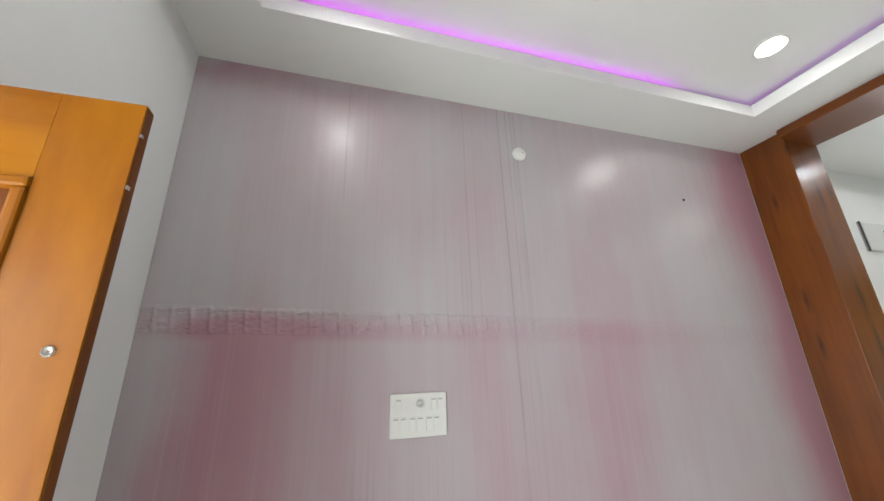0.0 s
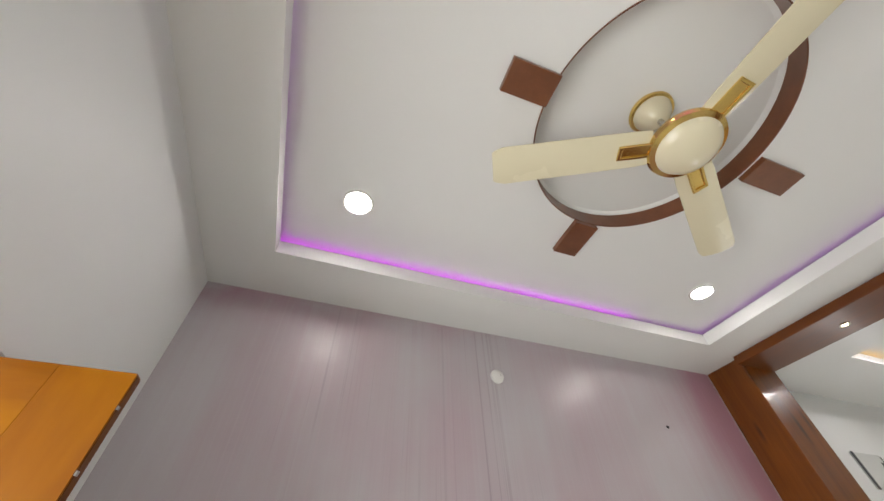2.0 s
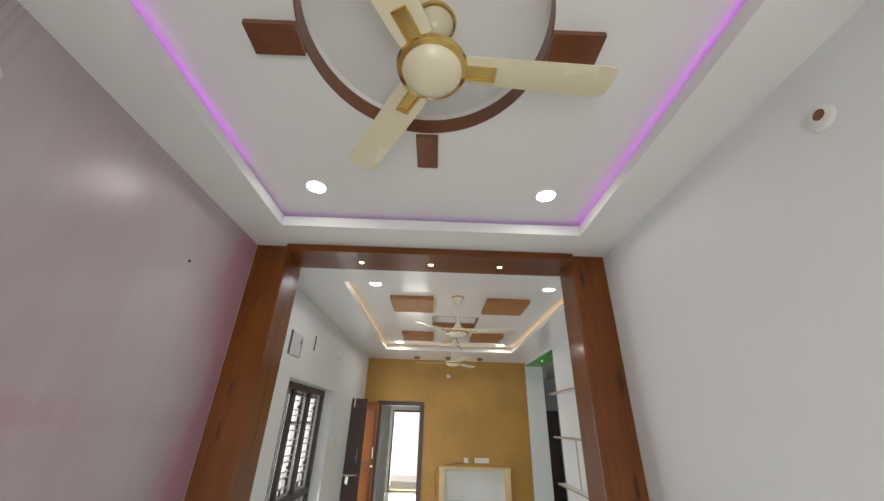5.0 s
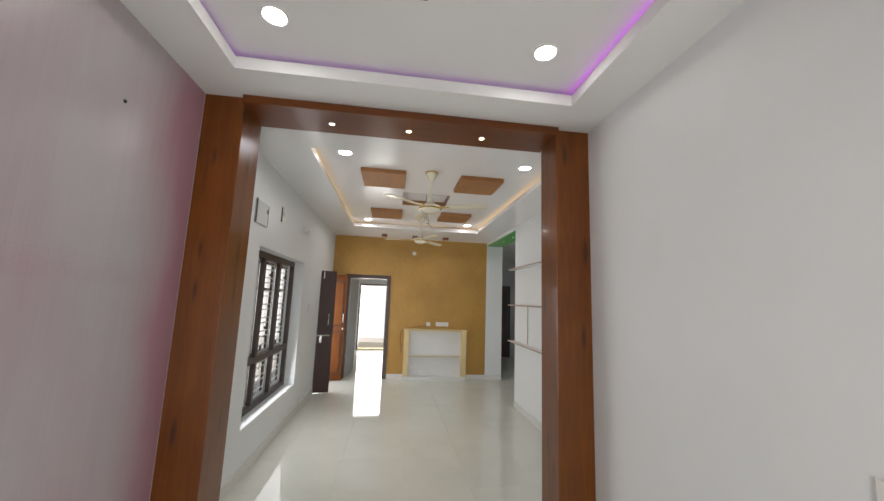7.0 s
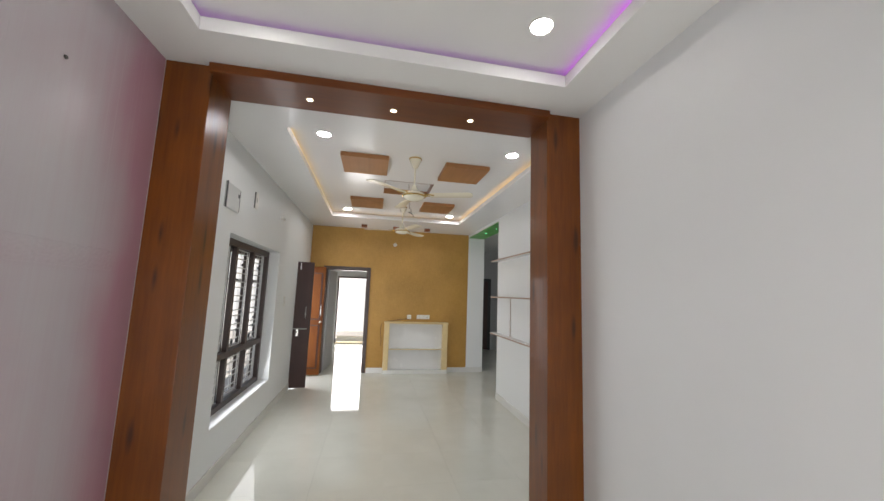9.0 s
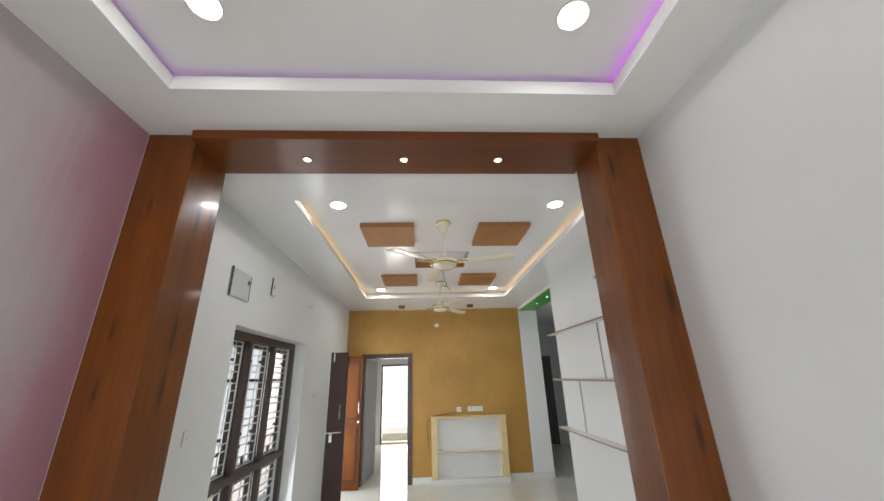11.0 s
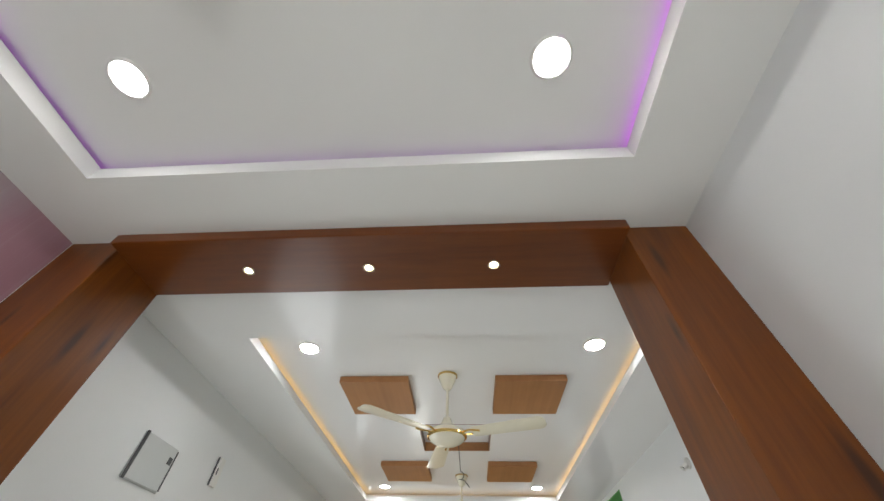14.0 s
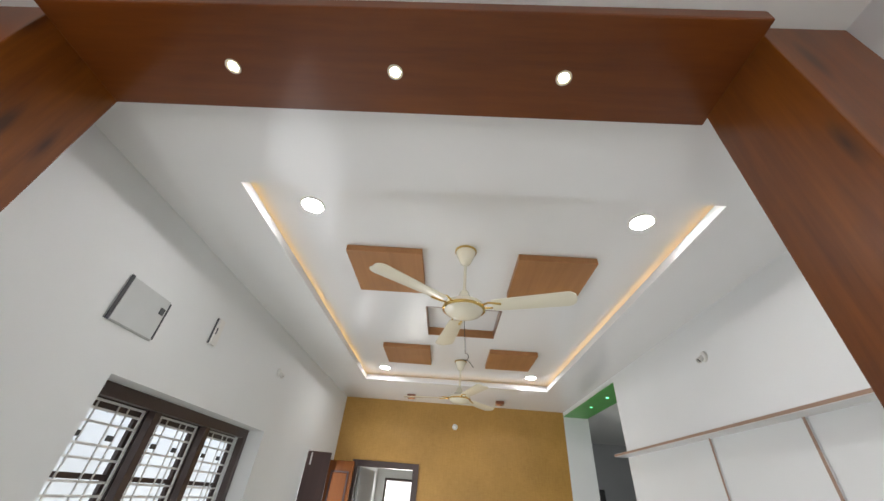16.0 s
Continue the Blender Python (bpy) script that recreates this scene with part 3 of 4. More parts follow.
pn = ceiling_panel()
pn.matrix_basis = pose(4.775, 0.572, ZL)
for x, y in ((4.775, -0.507), (6.465, 0.574), (6.465, -0.512)):
    copy_thing(pn, pose(x, y, ZL))
t = thing("recess_lining", "brown wooden lining of the square ceiling recess", "ceiling trim", pose(5.63, 0.035, ZL))
for x0, x1, y0, y1 in ((-0.300, -0.294, -0.310, 0.310), (0.294, 0.300, -0.310, 0.310), (-0.294, 0.294, -0.310, -0.304), (-0.294, 0.294, 0.304, 0.310)):
    part("board", boxes((x0, x1, y0, y1, -0.002, 0.074)), M_MAHOG if x1 < 0 or y1 - y0 < 0.1 else M_PANEL, t)

# ---- fans ----


def blade_mesh(r0, r1, w0, w1, pitch, tip=0.18, thick=0.004):
    """A tapered blade along +x with a rounded tip and a slight twist."""
    bm = bmesh.new()
    line = [(r0, w0 / 2), (r0 + 0.05, w0 / 2 + 0.004)]
    line += [(r0 + 0.05 + (r1 - 0.04 - r0 - 0.05) * k / 5, w0 / 2 + 0.004 + (w1 - w0) / 2 * k / 5) for k in range(1, 6)]
    line += [(r1 - 0.04 + 0.04 * math.sin(a), w1 / 2 - 0.1 * tip * (1 - math.cos(a)) - (w1 * tip) * math.sin(a) ** 4) for a in (0.5, 1.0, 1.35, 1.57)]
    rows = []
    for x, w in line:
        tw = pitch * (1 - 0.4 * (x - r0) / (r1 - r0))
        rows.append([bm.verts.new((x, s * w, s * w * math.tan(tw) - 0.006 * (1 - s * s) + dz)) for dz in (0, thick) for s in (-1, -0.5, 0, 0.5, 1)])
    for a, b in zip(rows, rows[1:]):
        for k in range(4):
            bm.faces.new([a[k], b[k], b[k + 1], a[k + 1]])
            bm.faces.new([a[k + 5], a[k + 6], b[k + 6], b[k + 5]])
        bm.faces.new([a[0], a[5], b[5], b[0]])
        bm.faces.new([a[4], b[4], b[9], a[9]])
    for a in (rows[0], rows[-1]):
        bm.faces.new([a[0], a[1], a[2], a[3], a[4], a[9], a[8], a[7], a[6], a[5]])
    bmesh.ops.recalc_face_normals(bm, faces=bm.faces)
    return bm


def foyer_fan(x, y, top, hub):
    t = thing("ceiling_fan", "cream ceiling fan with gold rims and three blades", "ceiling fan", pose(x, y, hub))
    h = top - hub
    part("canopy", lathe([(0.011, h - 0.087), (0.020, h - 0.085), (0.034, h - 0.078), (0.058, h - 0.050), (0.071, h - 0.02), (0.074, h - 0.008), (0.068, h)], 40), M_CREAM, t, smooth=True)
    part("canopy_ring", lathe([(0.069, h - 0.022), (0.079, h - 0.020), (0.083, h - 0.010), (0.079, h - 0.001), (0.068, h)], 40), M_GOLD, t, "polished gold ring", True)
    part("down_rod", lathe([(0.011, 0.04), (0.011, h - 0.08)], 16), M_STEEL, t, smooth=True)
    part("motor", lathe([(0, 0.062), (0.035, 0.060), (0.075, 0.048), (0.112, 0.022), (0.112, -0.004)], 48), M_CREAM, t, smooth=True)
    part("motor_ring", lathe([(0.110, 0.020), (0.122, 0.016), (0.126, 0.004), (0.121, -0.008), (0.104, -0.015), (0.102, -0.010)], 48), M_GOLD, t, "polished gold ring", True)
    part("bowl", lathe([(0.106, -0.012), (0.096, -0.030), (0.070, -0.046), (0.035, -0.055), (0, -0.057)], 48), M_CREAM, t, smooth=True)
    for a in (153, 33, 273):
        turn = pose(0, 0, 0.010, 0, 0, a)
        b = part("blade", blade_mesh(0.115, 0.650, 0.115, 0.128, radians(9), 0.06), M_CREAM, t, smooth=True, m=turn)
        bm = bmesh.new()
        for s in (-1, 1):
            box(bm, 0.118, 0.225, s * 0.022 - 0.005, s * 0.022 + 0.005, -0.016, -0.006, 0.002)
        box(bm, 0.213, 0.225, -0.024, 0.024, -0.016, -0.006, 0.002)
        box(bm, 0.118, 0.218, -0.017, 0.017, -0.011, -0.007, 0.002)
        part("bracket", bm, M_GOLD, t, "gold blade bracket", m=turn @ pose(0, 0, 0, -7, 0, 0))


foyer_fan(1.600, 0.338, ZF + 0.100, 2.845)


def hall_fan(x, y, hub, turn0):
    t = thing("ceiling_fan", "ivory ceiling fan with gold trim on a long rod", "ceiling fan", pose(x, y, hub), "hall fans")
    h = ZL - hub
    part("canopy", lathe([(0.009, h - 0.107), (0.018, h - 0.105), (0.030, h - 0.095), (0.058, h - 0.030), (0.062, h - 0.012), (0.060, h)], 32), M_IVORY, t, smooth=True)
    part("canopy_ring", lathe([(0.058, h - 0.016), (0.067, h - 0.014), (0.068, h - 0.004), (0.060, h)], 32), M_GOLD, t, "gold ring", True)
    part("down_rod", lathe([(0.009, 0.09), (0.009, h - 0.10)], 14), M_IVORY, t, smooth=True)
    part("motor", lathe([(0.012, 0.120), (0.024, 0.108), (0.036, 0.075), (0.062, 0.045), (0.108, 0.028), (0.118, 0.010), (0.116, 0.0)], 40), M_IVORY, t, smooth=True)
    part("motor_ring", lathe([(0.114, 0.006), (0.121, 0.002), (0.121, -0.005), (0.108, -0.010)], 40), M_GOLD, t, "gold ring", True)
    part("bowl", lathe([(0.110, -0.006), (0.098, -0.026), (0.062, -0.044), (0.026, -0.050), (0, -0.050)], 40), M_IVORY, t, smooth=True)
    for k in range(3):
        turn = pose(0, 0, 0.006, 0, 0, turn0 + 120 * k)
        part("blade", blade_mesh(0.165, 0.600, 0.088, 0.118, radians(-11)), M_IVORY, t, smooth=True, m=turn)
        bm = tube([(0.105, -0.018, 0.0), (0.15, -0.032, 0.004), (0.215, -0.022, -0.006)], 0.006)
        joined(bm, tube([(0.105, 0.018, 0.0), (0.15, 0.032, 0.004), (0.215, 0.022, -0.002)], 0.006))
        part("bracket", bm, M_GOLD, t, "gold blade bracket", m=turn)


hall_fan(4.520, 0.060, 2.600, 131)
hall_fan(6.650, 0.005, 2.600, 80)
loop = [(5.63, 0.001 + 0.030 * math.sin(0.524 * k), 2.708 + 0.030 * math.cos(0.524 * k)) for k in range(13)]
solid("dangling_wire", tube([(5.63, 0.020, ZL + 0.076), (5.628, 0.012, 2.95), (5.631, 0.004, 2.84), (5.63, 0.0, 2.745)] + loop[::-1][:8] + [(5.626, -0.030, 2.672), (5.63, -0.052, 2.650), (5.63, -0.072, 2.622)], 0.0032, 6), M_CORD, "dark loose wire with a loop hanging from the ceiling recess", "wire", "", True)

# ---- foyer entrance ----


def entrance_door():
    t = thing("door_1", "open orange varnished wooden entrance door leaf", "door", kind="structure")
    y0, y1, x0, x1, z0, z1 = 0.980, 1.008, -0.330, 0.246, 0.010, 2.138
    s = 0.135
    px0, px1 = x0 + s, x1 - s - 0.003
    part("stile", boxes((px1, x1, y0, y1, z0, z1), bevel=0.0015), M_ORANGE, t)
    part("stile", boxes((x0, px0, y0, y1, z0, z1), bevel=0.004), M_ORANGE, t)
    for a, b in ((z0, 0.26), (1.00, 1.16), (1.955, z1)):
        part("rail", boxes((px0, px1, y0, y1, a, b), bevel=0.001), M_ORANGE_X, t)
    for a, b in ((0.26, 1.00), (1.16, 1.955)):
        part("panel", boxes((px0, px1, y0 + 0.012, y1 - 0.008, a, b)), M_DOOR2, t)
        part("raised_field", boxes((px0 + 0.055, px1 - 0.055, y0 + 0.006, y0 + 0.018, a + 0.055, b - 0.055), bevel=0.005), M_ORANGE, t)
        for row in ((px0, px1, a, a + 0.022), (px0, px1, b - 0.022, b), (px0, px0 + 0.022, a + 0.022, b - 0.022), (px1 - 0.022, px1, a + 0.022, b - 0.022)):
            part("moulding", boxes((row[0], row[1], y0 - 0.007, y0 + 0.018, row[2], row[3]), bevel=0.006), M_ORANGE_X if row[1] - row[0] > 0.1 else M_ORANGE, t)
    part("lock_hole", lathe([(0, -0.002), (0.006, 0.001), (0.008, 0.003), (0.010, 0.001), (0.011, -0.001)], 7), M_STEEL, t, "bare metal lock rosette", m=pose(0.205, y0 - 0.001, 1.652, 90))
    part("edge_strip", boxes((x1 + 0.0005, x1 + 0.002, y0 + 0.003, y1 - 0.002, z0, z1 - 0.005)), M_DOOR2, t, "dark closing edge")
    for z in (2.066, 1.952):
        part("edge_notch", boxes((x1 - 0.004, x1 + 0.0035, y0 + 0.001, y0 + 0.010, z - 0.004, z + 0.004), bevel=0.001), M_STEEL, t, "bright metal chip")


entrance_door()
t = thing("door_frame", "brown wooden entrance door frame in the wall opening", "door frame", kind="structure")
part("head", boxes((-0.232, -0.145, -0.45, 1.035, 2.075, 2.149), bevel=0.003), M_DARKDOOR, t)
part("jamb", boxes((-0.232, -0.145, 1.022, 1.034, 0, 2.075)), M_DARKDOOR, t)
part("jamb", boxes((-0.232, -0.145, -0.449, -0.38, 0, 2.075), bevel=0.003), M_DARKDOOR, t)


def switch_plate(name, label, w, h, m, modules, group=""):
    """A white modular plate in the xz plane that faces -y; modules: (x, z, w, h, kind)."""
    t = thing(name, label, "switch" if "switch" in name else "socket", m, group)
    part("plate", boxes((-w / 2, w / 2, -0.010, 0, -h / 2, h / 2), bevel=0.004), M_PLASTIC, t)
    for x, z, a, b, kind in modules:
        if kind == "rocker":
            part("rocker", boxes((x - a / 2, x + a / 2, -0.0135, -0.009, z - b / 2, z + b / 2), bevel=0.0015), M_PLASTIC, t)
            part("slot", boxes((x - a / 2 + 0.002, x + a / 2 - 0.002, -0.0142, -0.0136, z + b / 2 - 0.009, z + b / 2 - 0.004)), M_MARK, t)
        elif kind == "blank":
            part("blank", boxes((x - a / 2, x + a / 2, -0.0115, -0.009, z - b / 2, z + b / 2), bevel=0.001), M_PLASTIC, t)
        elif kind == "knob":
            part("knob", lathe([(0, 0.013), (0.012, 0.012), (0.015, 0.0)], 20), M_STEEL, t, "grey regulator knob", m=pose(x, -0.010, z, 90))
        else:
            for dx, dz in ((-0.008, -0.005), (0.008, -0.005), (0, 0.009), (-0.007, 0.016), (0.007, 0.016))[:3 if kind == "three" else 5]:
                part("pin_hole", lathe([(0, 0.0008), (0.0032, 0.0006)], 10), M_SLOT, t, m=pose(x + dx, -0.0101, z + dz, 90))
    return t


rows_low = [(-0.088 + 0.029 * k + (0.006 if k > 1 else 0) + (0.006 if k > 3 else 0), -0.030, 0.022, 0.050, "rocker") for k in range(6)]
switch_plate("switch_board", "white modular switch board on the mauve wall", 0.220, 0.153, pose(0.961, YN, 1.432), rows_low + [(-0.078, 0.038, 0.020, 0.044, "rocker"), (-0.051, 0.036, 0.024, 0.048, "blank"), (0.005, 0.040, 0.03, 0.03, "knob"), (0.058, 0.038, 0.020, 0.044, "rocker"), (0.084, 0.038, 0.020, 0.044, "rocker")])
switch_plate("socket_board", "white socket board on the white foyer wall", 0.21, 0.115, pose(1.660, YS, 1.142, 0, 0, 180), [(-0.045, -0.002, 0.03, 0.03, "five"), (0.05, 0, 0.022, 0.05, "rocker")])
switch_plate("socket_board", "small white socket plate beside the arch", 0.075, 0.085, pose(4.010, YN, 1.370), [(0, 0, 0.03, 0.03, "three")])
switch_plate("switch_board", "narrow white switch plate near the main door", 0.085, 0.150, pose(6.53, YN, 1.430), [(0, 0.036, 0.05, 0.05, "rocker"), (0, -0.036, 0.05, 0.05, "rocker")])
switch_plate("socket_board", "small white socket on the ochre wall", 0.085, 0.085, pose(XB, -0.361, 1.118, 0, 0, -90), [(0, 0, 0.03, 0.03, "five")])
switch_plate("socket_board", "wide white socket board on the ochre wall", 0.270, 0.085, pose(XB, -0.655, 1.122, 0, 0, -90), [(-0.08, 0, 0.03, 0.03, "five"), (0, 0, 0.03, 0.05, "rocker"), (0.08, 0, 0.03, 0.03, "five")])


def wall_point(x, y, z, rz, r, label, hole):
    t = thing("wall_point", label, "light point", pose(x, y, z, 90, 0, rz))
    part("cap", lathe([(0, 0.022), (r * 0.55, 0.020), (r * 0.92, 0.012), (r, 0.0)], 28), M_PLASTIC, t, smooth=True)
    if 0.4 < hole and r < 0.04:
        tilt = pose(0, -0.004, 0.014, 40, 0, 0)
        part("holder", lathe([(0.015, 0), (0.017, 0.028), (0.020, 0.046), (0.0165, 0.047), (0.014, 0.030)], 24), M_PLASTIC, t, "white lamp holder tilted down", True, tilt)
        part("mouth", lathe([(0, 0.034), (0.015, 0.034)], 20), M_SLOT, t, "dark open mouth", m=tilt)
        return t
    part("hole", lathe([(0, 0.0012), (r * hole, 0.0006)], 20), M_MAHOG if r > 0.042 else M_SLOT, t, m=pose(r * 0.28, 0, 0.0225))
    return t


wall_point(1.508, YN, 2.649, 0, 0.038, "round ivory light point cap on the mauve wall", 0.07)
wall_point(1.600, YS, 2.683, 180, 0.045, "round light point with brown open holder", 0.42)
wall_point(5.975, YN, 2.558, 0, 0.036, "round white light point with dark opening", 0.42)
wall_point(5.095, YH, 2.642, 180, 0.036, "round white light point with dark opening", 0.42)
wall_point(XB, 0.0, 2.605, -90, 0.040, "round white light point on the ochre wall", 0.08)
solid("wall_plug", lathe([(0, 0.006), (0.007, 0.005), (0.009, 0)], 12), M_SLOT, "small dark plug stuck in the mauve plaster", "wall plug", "", m=pose(2.580, YN, 2.501, 90))


def joint_band():
    """The band of rippled comb marks that runs across the mauve wall."""
    bm = bmesh.new()
    nx, nz, x1 = 900, 24, 3.0
    rows = []
    for j in range(nz + 1):
        v = j / nz
        row = []
        for i in range(nx + 1):
            x = 0.004 + (x1 - 0.004) * i / nx
            z = 1.735 + 0.105 * v - 0.022 * x + 0.008 * noise.noise((x * 6, v * 2, 1)) * math.sin(math.pi * v)
            cell = x / 0.055 + 0.18 * v + 0.30 * noise.noise((x * 5, 0, 3))
            near = abs(cell - math.floor(cell) - 0.5) * 2
            ridge = max(0.0, near - 0.62) / 0.38 * (0.7 + 0.5 * noise.noise((math.floor(cell + 0.5) * 3.1, v * 2, 5)))
            slant = math.sin(26 * v - 5.0 * (cell - math.floor(cell)) + 3 * noise.noise((x * 14, v * 3, 9)))
            wave = 0.85 * ridge + 0.26 * (0.5 + 0.5 * slant) + 0.35 * noise.noise((x * 45 + v * 9, v * 16, 2))
            ragged = 0.5 + 0.5 * math.sin(cell * 6.283) * noise.noise((x * 21, 0, 8)) + 0.5 * noise.noise((x * 33, 0, 4))
            crest = math.exp(-((v - 0.80 - 0.10 * ragged) / 0.06) ** 2) * ragged
            fade = max(0.15, 1.0 - 0.34 * x)
            rise = (0.0012 + 0.0110 * max(0, wave) + 0.0100 * max(0, crest)) * min(1.0, 4 * v, 5 * (1 - v)) * fade
            row.append(bm.verts.new((x, YN + 0.0015 - max(0, rise + 0.0018 + 0.0012 * noise.noise((x * 60, v * 9, 7)) if 0 < j < nz else 0), z)))
        rows.append(row)
    for a, b in zip(rows, rows[1:]):
        for i in range(nx):
            bm.faces.new([a[i], a[i + 1], b[i + 1], b[i]])
    return bm


solid("trim_plaster_band", joint_band(), M_MAUVE, "rippled band of comb marks in the mauve plaster", "trim", smooth=True)

# ---- hall, north wall ----


def window_one():
    t = thing("window_1", "dark brown framed window with white steel grill", "window", kind="structure")
    x0, x1, z0, z1, y0, y1 = 4.371, 6.069, 0.431, 2.089, 1.800, 1.850
    f = 0.055
    for row in ((x0, x0 + f, z0, z1), (x1 - f, x1, z0, z1), (x0 + f, x1 - f, z0, z0 + f), (x0 + f, x1 - f, z1 - f - 0.01, z1), (x0 + f, x1 - f, 0.915, 0.975)):
        part("window_frame", boxes((row[0], row[1], y0, y1, row[2], row[3]), bevel=0.004), M_BROWNFRAME, t)
    step = (x1 - x0 - 2 * f) / 3
    for k in (1, 2):
        xm = x0 + f + step * k
        for a, b in ((z0 + f, 0.915), (0.975, z1 - f - 0.01)):
            part("mullion", boxes((xm - 0.028, xm + 0.028, y0 + 0.002, y1 - 0.002, a, b), bevel=0.004), M_BROWNFRAME, t)
    for k in range(3):
        a0 = x0 + f + step * k + (0.03 if k else 0.004)
        a1 = x0 + f + step * (k + 1) - (0.03 if k < 2 else 0.004)
        for b0, b1, bars in ((z0 + f + 0.004, 0.911, 3), (0.979, z1 - f - 0.014, 7)):
            g = part("grill", boxes((a0, a0 + 0.012, 1.862, 1.872, b0, b1), (a1 - 0.012, a1, 1.862, 1.872, b0, b1)), M_GRILL, t)
            pitch = (b1 - b0 - 0.07) / (bars - 0.62)
            heights = [b0 + 0.025 + pitch * (j + k2) for j in range(bars) for k2 in (0, 0.38)]
            for z in heights + [b0 + 0.006, b1 - 0.006]:
                part("bar", boxes((a0 + 0.012, a1 - 0.012, 1.863, 1.871, z - 0.0055, z + 0.0055)), M_GRILL, g)
            for fx in (0.22, 0.36, 0.64, 0.78):
                x = a0 + (a1 - a0) * fx
                part("upright", boxes((x - 0.0035, x + 0.0035, 1.8715, 1.878, b0, b1)), M_GRILL, g)
            c = part("casement", slab((a0 - 0.02, a1 + 0.02), (b0 - 0.02, b1 + 0.02), [(a0 + 0.022, a1 - 0.022, b0 + 0.02, b1 - 0.045)], 1.884, 1.904, "y"), M_BROWNFRAME, t, "dark casement frame behind the grill")
            if bars > 3:
                part("crossbar", boxes((a0 + 0.022, a1 - 0.022, 1.886, 1.902, b1 - 0.34, b1 - 0.315)), M_BROWNFRAME, c)
                for zz in (b0 + 0.17, b0 + 0.27, b1 - 0.16):
                    for fx in (0.29, 0.71):
                        xr = a0 + (a1 - a0) * fx
                        part("block", boxes((xr - 0.020, xr + 0.020, 1.861, 1.873, zz - 0.013, zz + 0.013), bevel=0.003), M_CHARCOAL, g, "dark block between the uprights")
                for fx in (0.14, 0.5, 0.86):
                    xr = a0 + (a1 - a0) * fx
                    part("block", boxes((xr - 0.018, xr + 0.018, 1.861, 1.873, b0 + 0.020, b0 + 0.085), bevel=0.003), M_CHARCOAL, g, "dark block between the uprights")
    part("window_sill", boxes((4.372, 6.068, YN + 0.003, 1.799, 0.431, 0.436)), M_WHITE, t)


window_one()


def breaker_box():
    t = thing("breaker_box", "grey white breaker box with charcoal edges on the wall", "breaker box", pose(4.315, YN, 2.388))
    part("body", boxes((-0.150, 0.150, -0.010, 0, -0.110, 0.110), bevel=0.003), M_GREYBOX, t)
    part("cover", boxes((-0.132, 0.140, -0.016, -0.0105, -0.106, 0.106), bevel=0.004), M_GREYBOX, t)
    part("hinge_strip", boxes((-0.153, -0.134, -0.018, -0.0105, -0.112, 0.112), bevel=0.003), M_CHARCOAL, t)
    part("closing_strip", boxes((0.141, 0.152, -0.016, -0.0105, -0.100, 0.100), bevel=0.002), M_CHARCOAL, t)
    part("latch", boxes((0.096, 0.128, -0.019, -0.0165, 0.022, 0.058), bevel=0.001), M_CHARCOAL, t, "small black latch window")


breaker_box()
t = thing("bell_box", "slim white door bell box with dark side", "door bell", pose(4.918, YN, 2.515))
part("cover", boxes((-0.028, 0.036, -0.022, 0, -0.085, 0.085), bevel=0.004), M_PLASTIC, t)
part("side_grille", boxes((-0.034, -0.0285, -0.012, 0, -0.084, 0.084), bevel=0.002), M_CHARCOAL, t)
part("button", boxes((-0.0270, -0.016, -0.0245, -0.0225, -0.02, 0.02)), M_CHARCOAL, t)


def latch_set(t, m):
    """A sliding bolt with its hasp and a pull handle; the leaf faces -x."""
    part("bolt", tube([(-0.022, -0.10, 0.96), (-0.022, 0.16, 0.96)], 0.009), M_STEEL, t, m=m)
    part("hasp", boxes((-0.026, -0.012, 0.03, 0.07, 0.84, 0.96), bevel=0.003), M_STEEL, t, m=m)
    part("handle", tube([(-0.004, -0.06, 1.12), (-0.045, -0.06, 1.14), (-0.050, -0.06, 1.22), (-0.045, -0.06, 1.30), (-0.004, -0.06, 1.32)], 0.008), M_STEEL, t, m=m)


def main_door():
    t = thing("door_2", "open double main door, dark brown and reddish wood", "door", kind="structure")
    m = pose(7.300, YN, 0, 0, 0, 7)
    part("leaf", boxes((0, 0.035, -0.262, -0.002, 0.012, 2.072), bevel=0.003), M_DARKDOOR, t, m=m)
    latch_set(t, m @ pose(0, -0.12, 0))
    part("top_bolt", boxes((-0.012, 0, -0.060, -0.045, 1.94, 2.06)), M_STEEL, t, m=m)
    n = pose(8.240, YN, 0, 0, 0, -4)
    part("leaf", boxes((0, 0.035, -0.345, -0.005, 0.012, 2.060), bevel=0.003), M_DOOR2, t, m=n)
    for a, b in ((0.15, 0.92), (1.06, 1.92)):
        part("panel", boxes((-0.010, 0.0, -0.275, -0.075, a, b), bevel=0.006), M_DOOR2, t, m=n)
        part("panel_rim", slab((-0.295, -0.055), (a - 0.02, b + 0.02), [(-0.278, -0.072, a - 0.003, b + 0.003)], -0.016, 0, "x"), M_DARKDOOR, t, m=n)
    part("handle", tube([(0, -0.310, 1.12), (-0.04, -0.310, 1.14), (-0.045, -0.310, 1.22), (-0.04, -0.310, 1.30), (0, -0.310, 1.32)], 0.008), M_STEEL, t, m=n)
    part("knob", lathe([(0, 0.03), (0.018, 0.025), (0.02, 0.012), (0.012, 0.0)], 16), M_STEEL, t, m=n @ pose(0, -0.310, 1.00, 0, -90, 0))
    for row in ((7.301, 7.345, 0, 2.089), (8.245, 8.279, 0, 2.089)):
        part("frame", boxes((row[0], row[1], 1.80, 1.90, row[2], row[3])), M_BROWNFRAME, t)
    part("frame", boxes((7.345, 8.245, 1.80, 1.90, 2.074, 2.0895)), M_BROWNFRAME, t)


main_door()


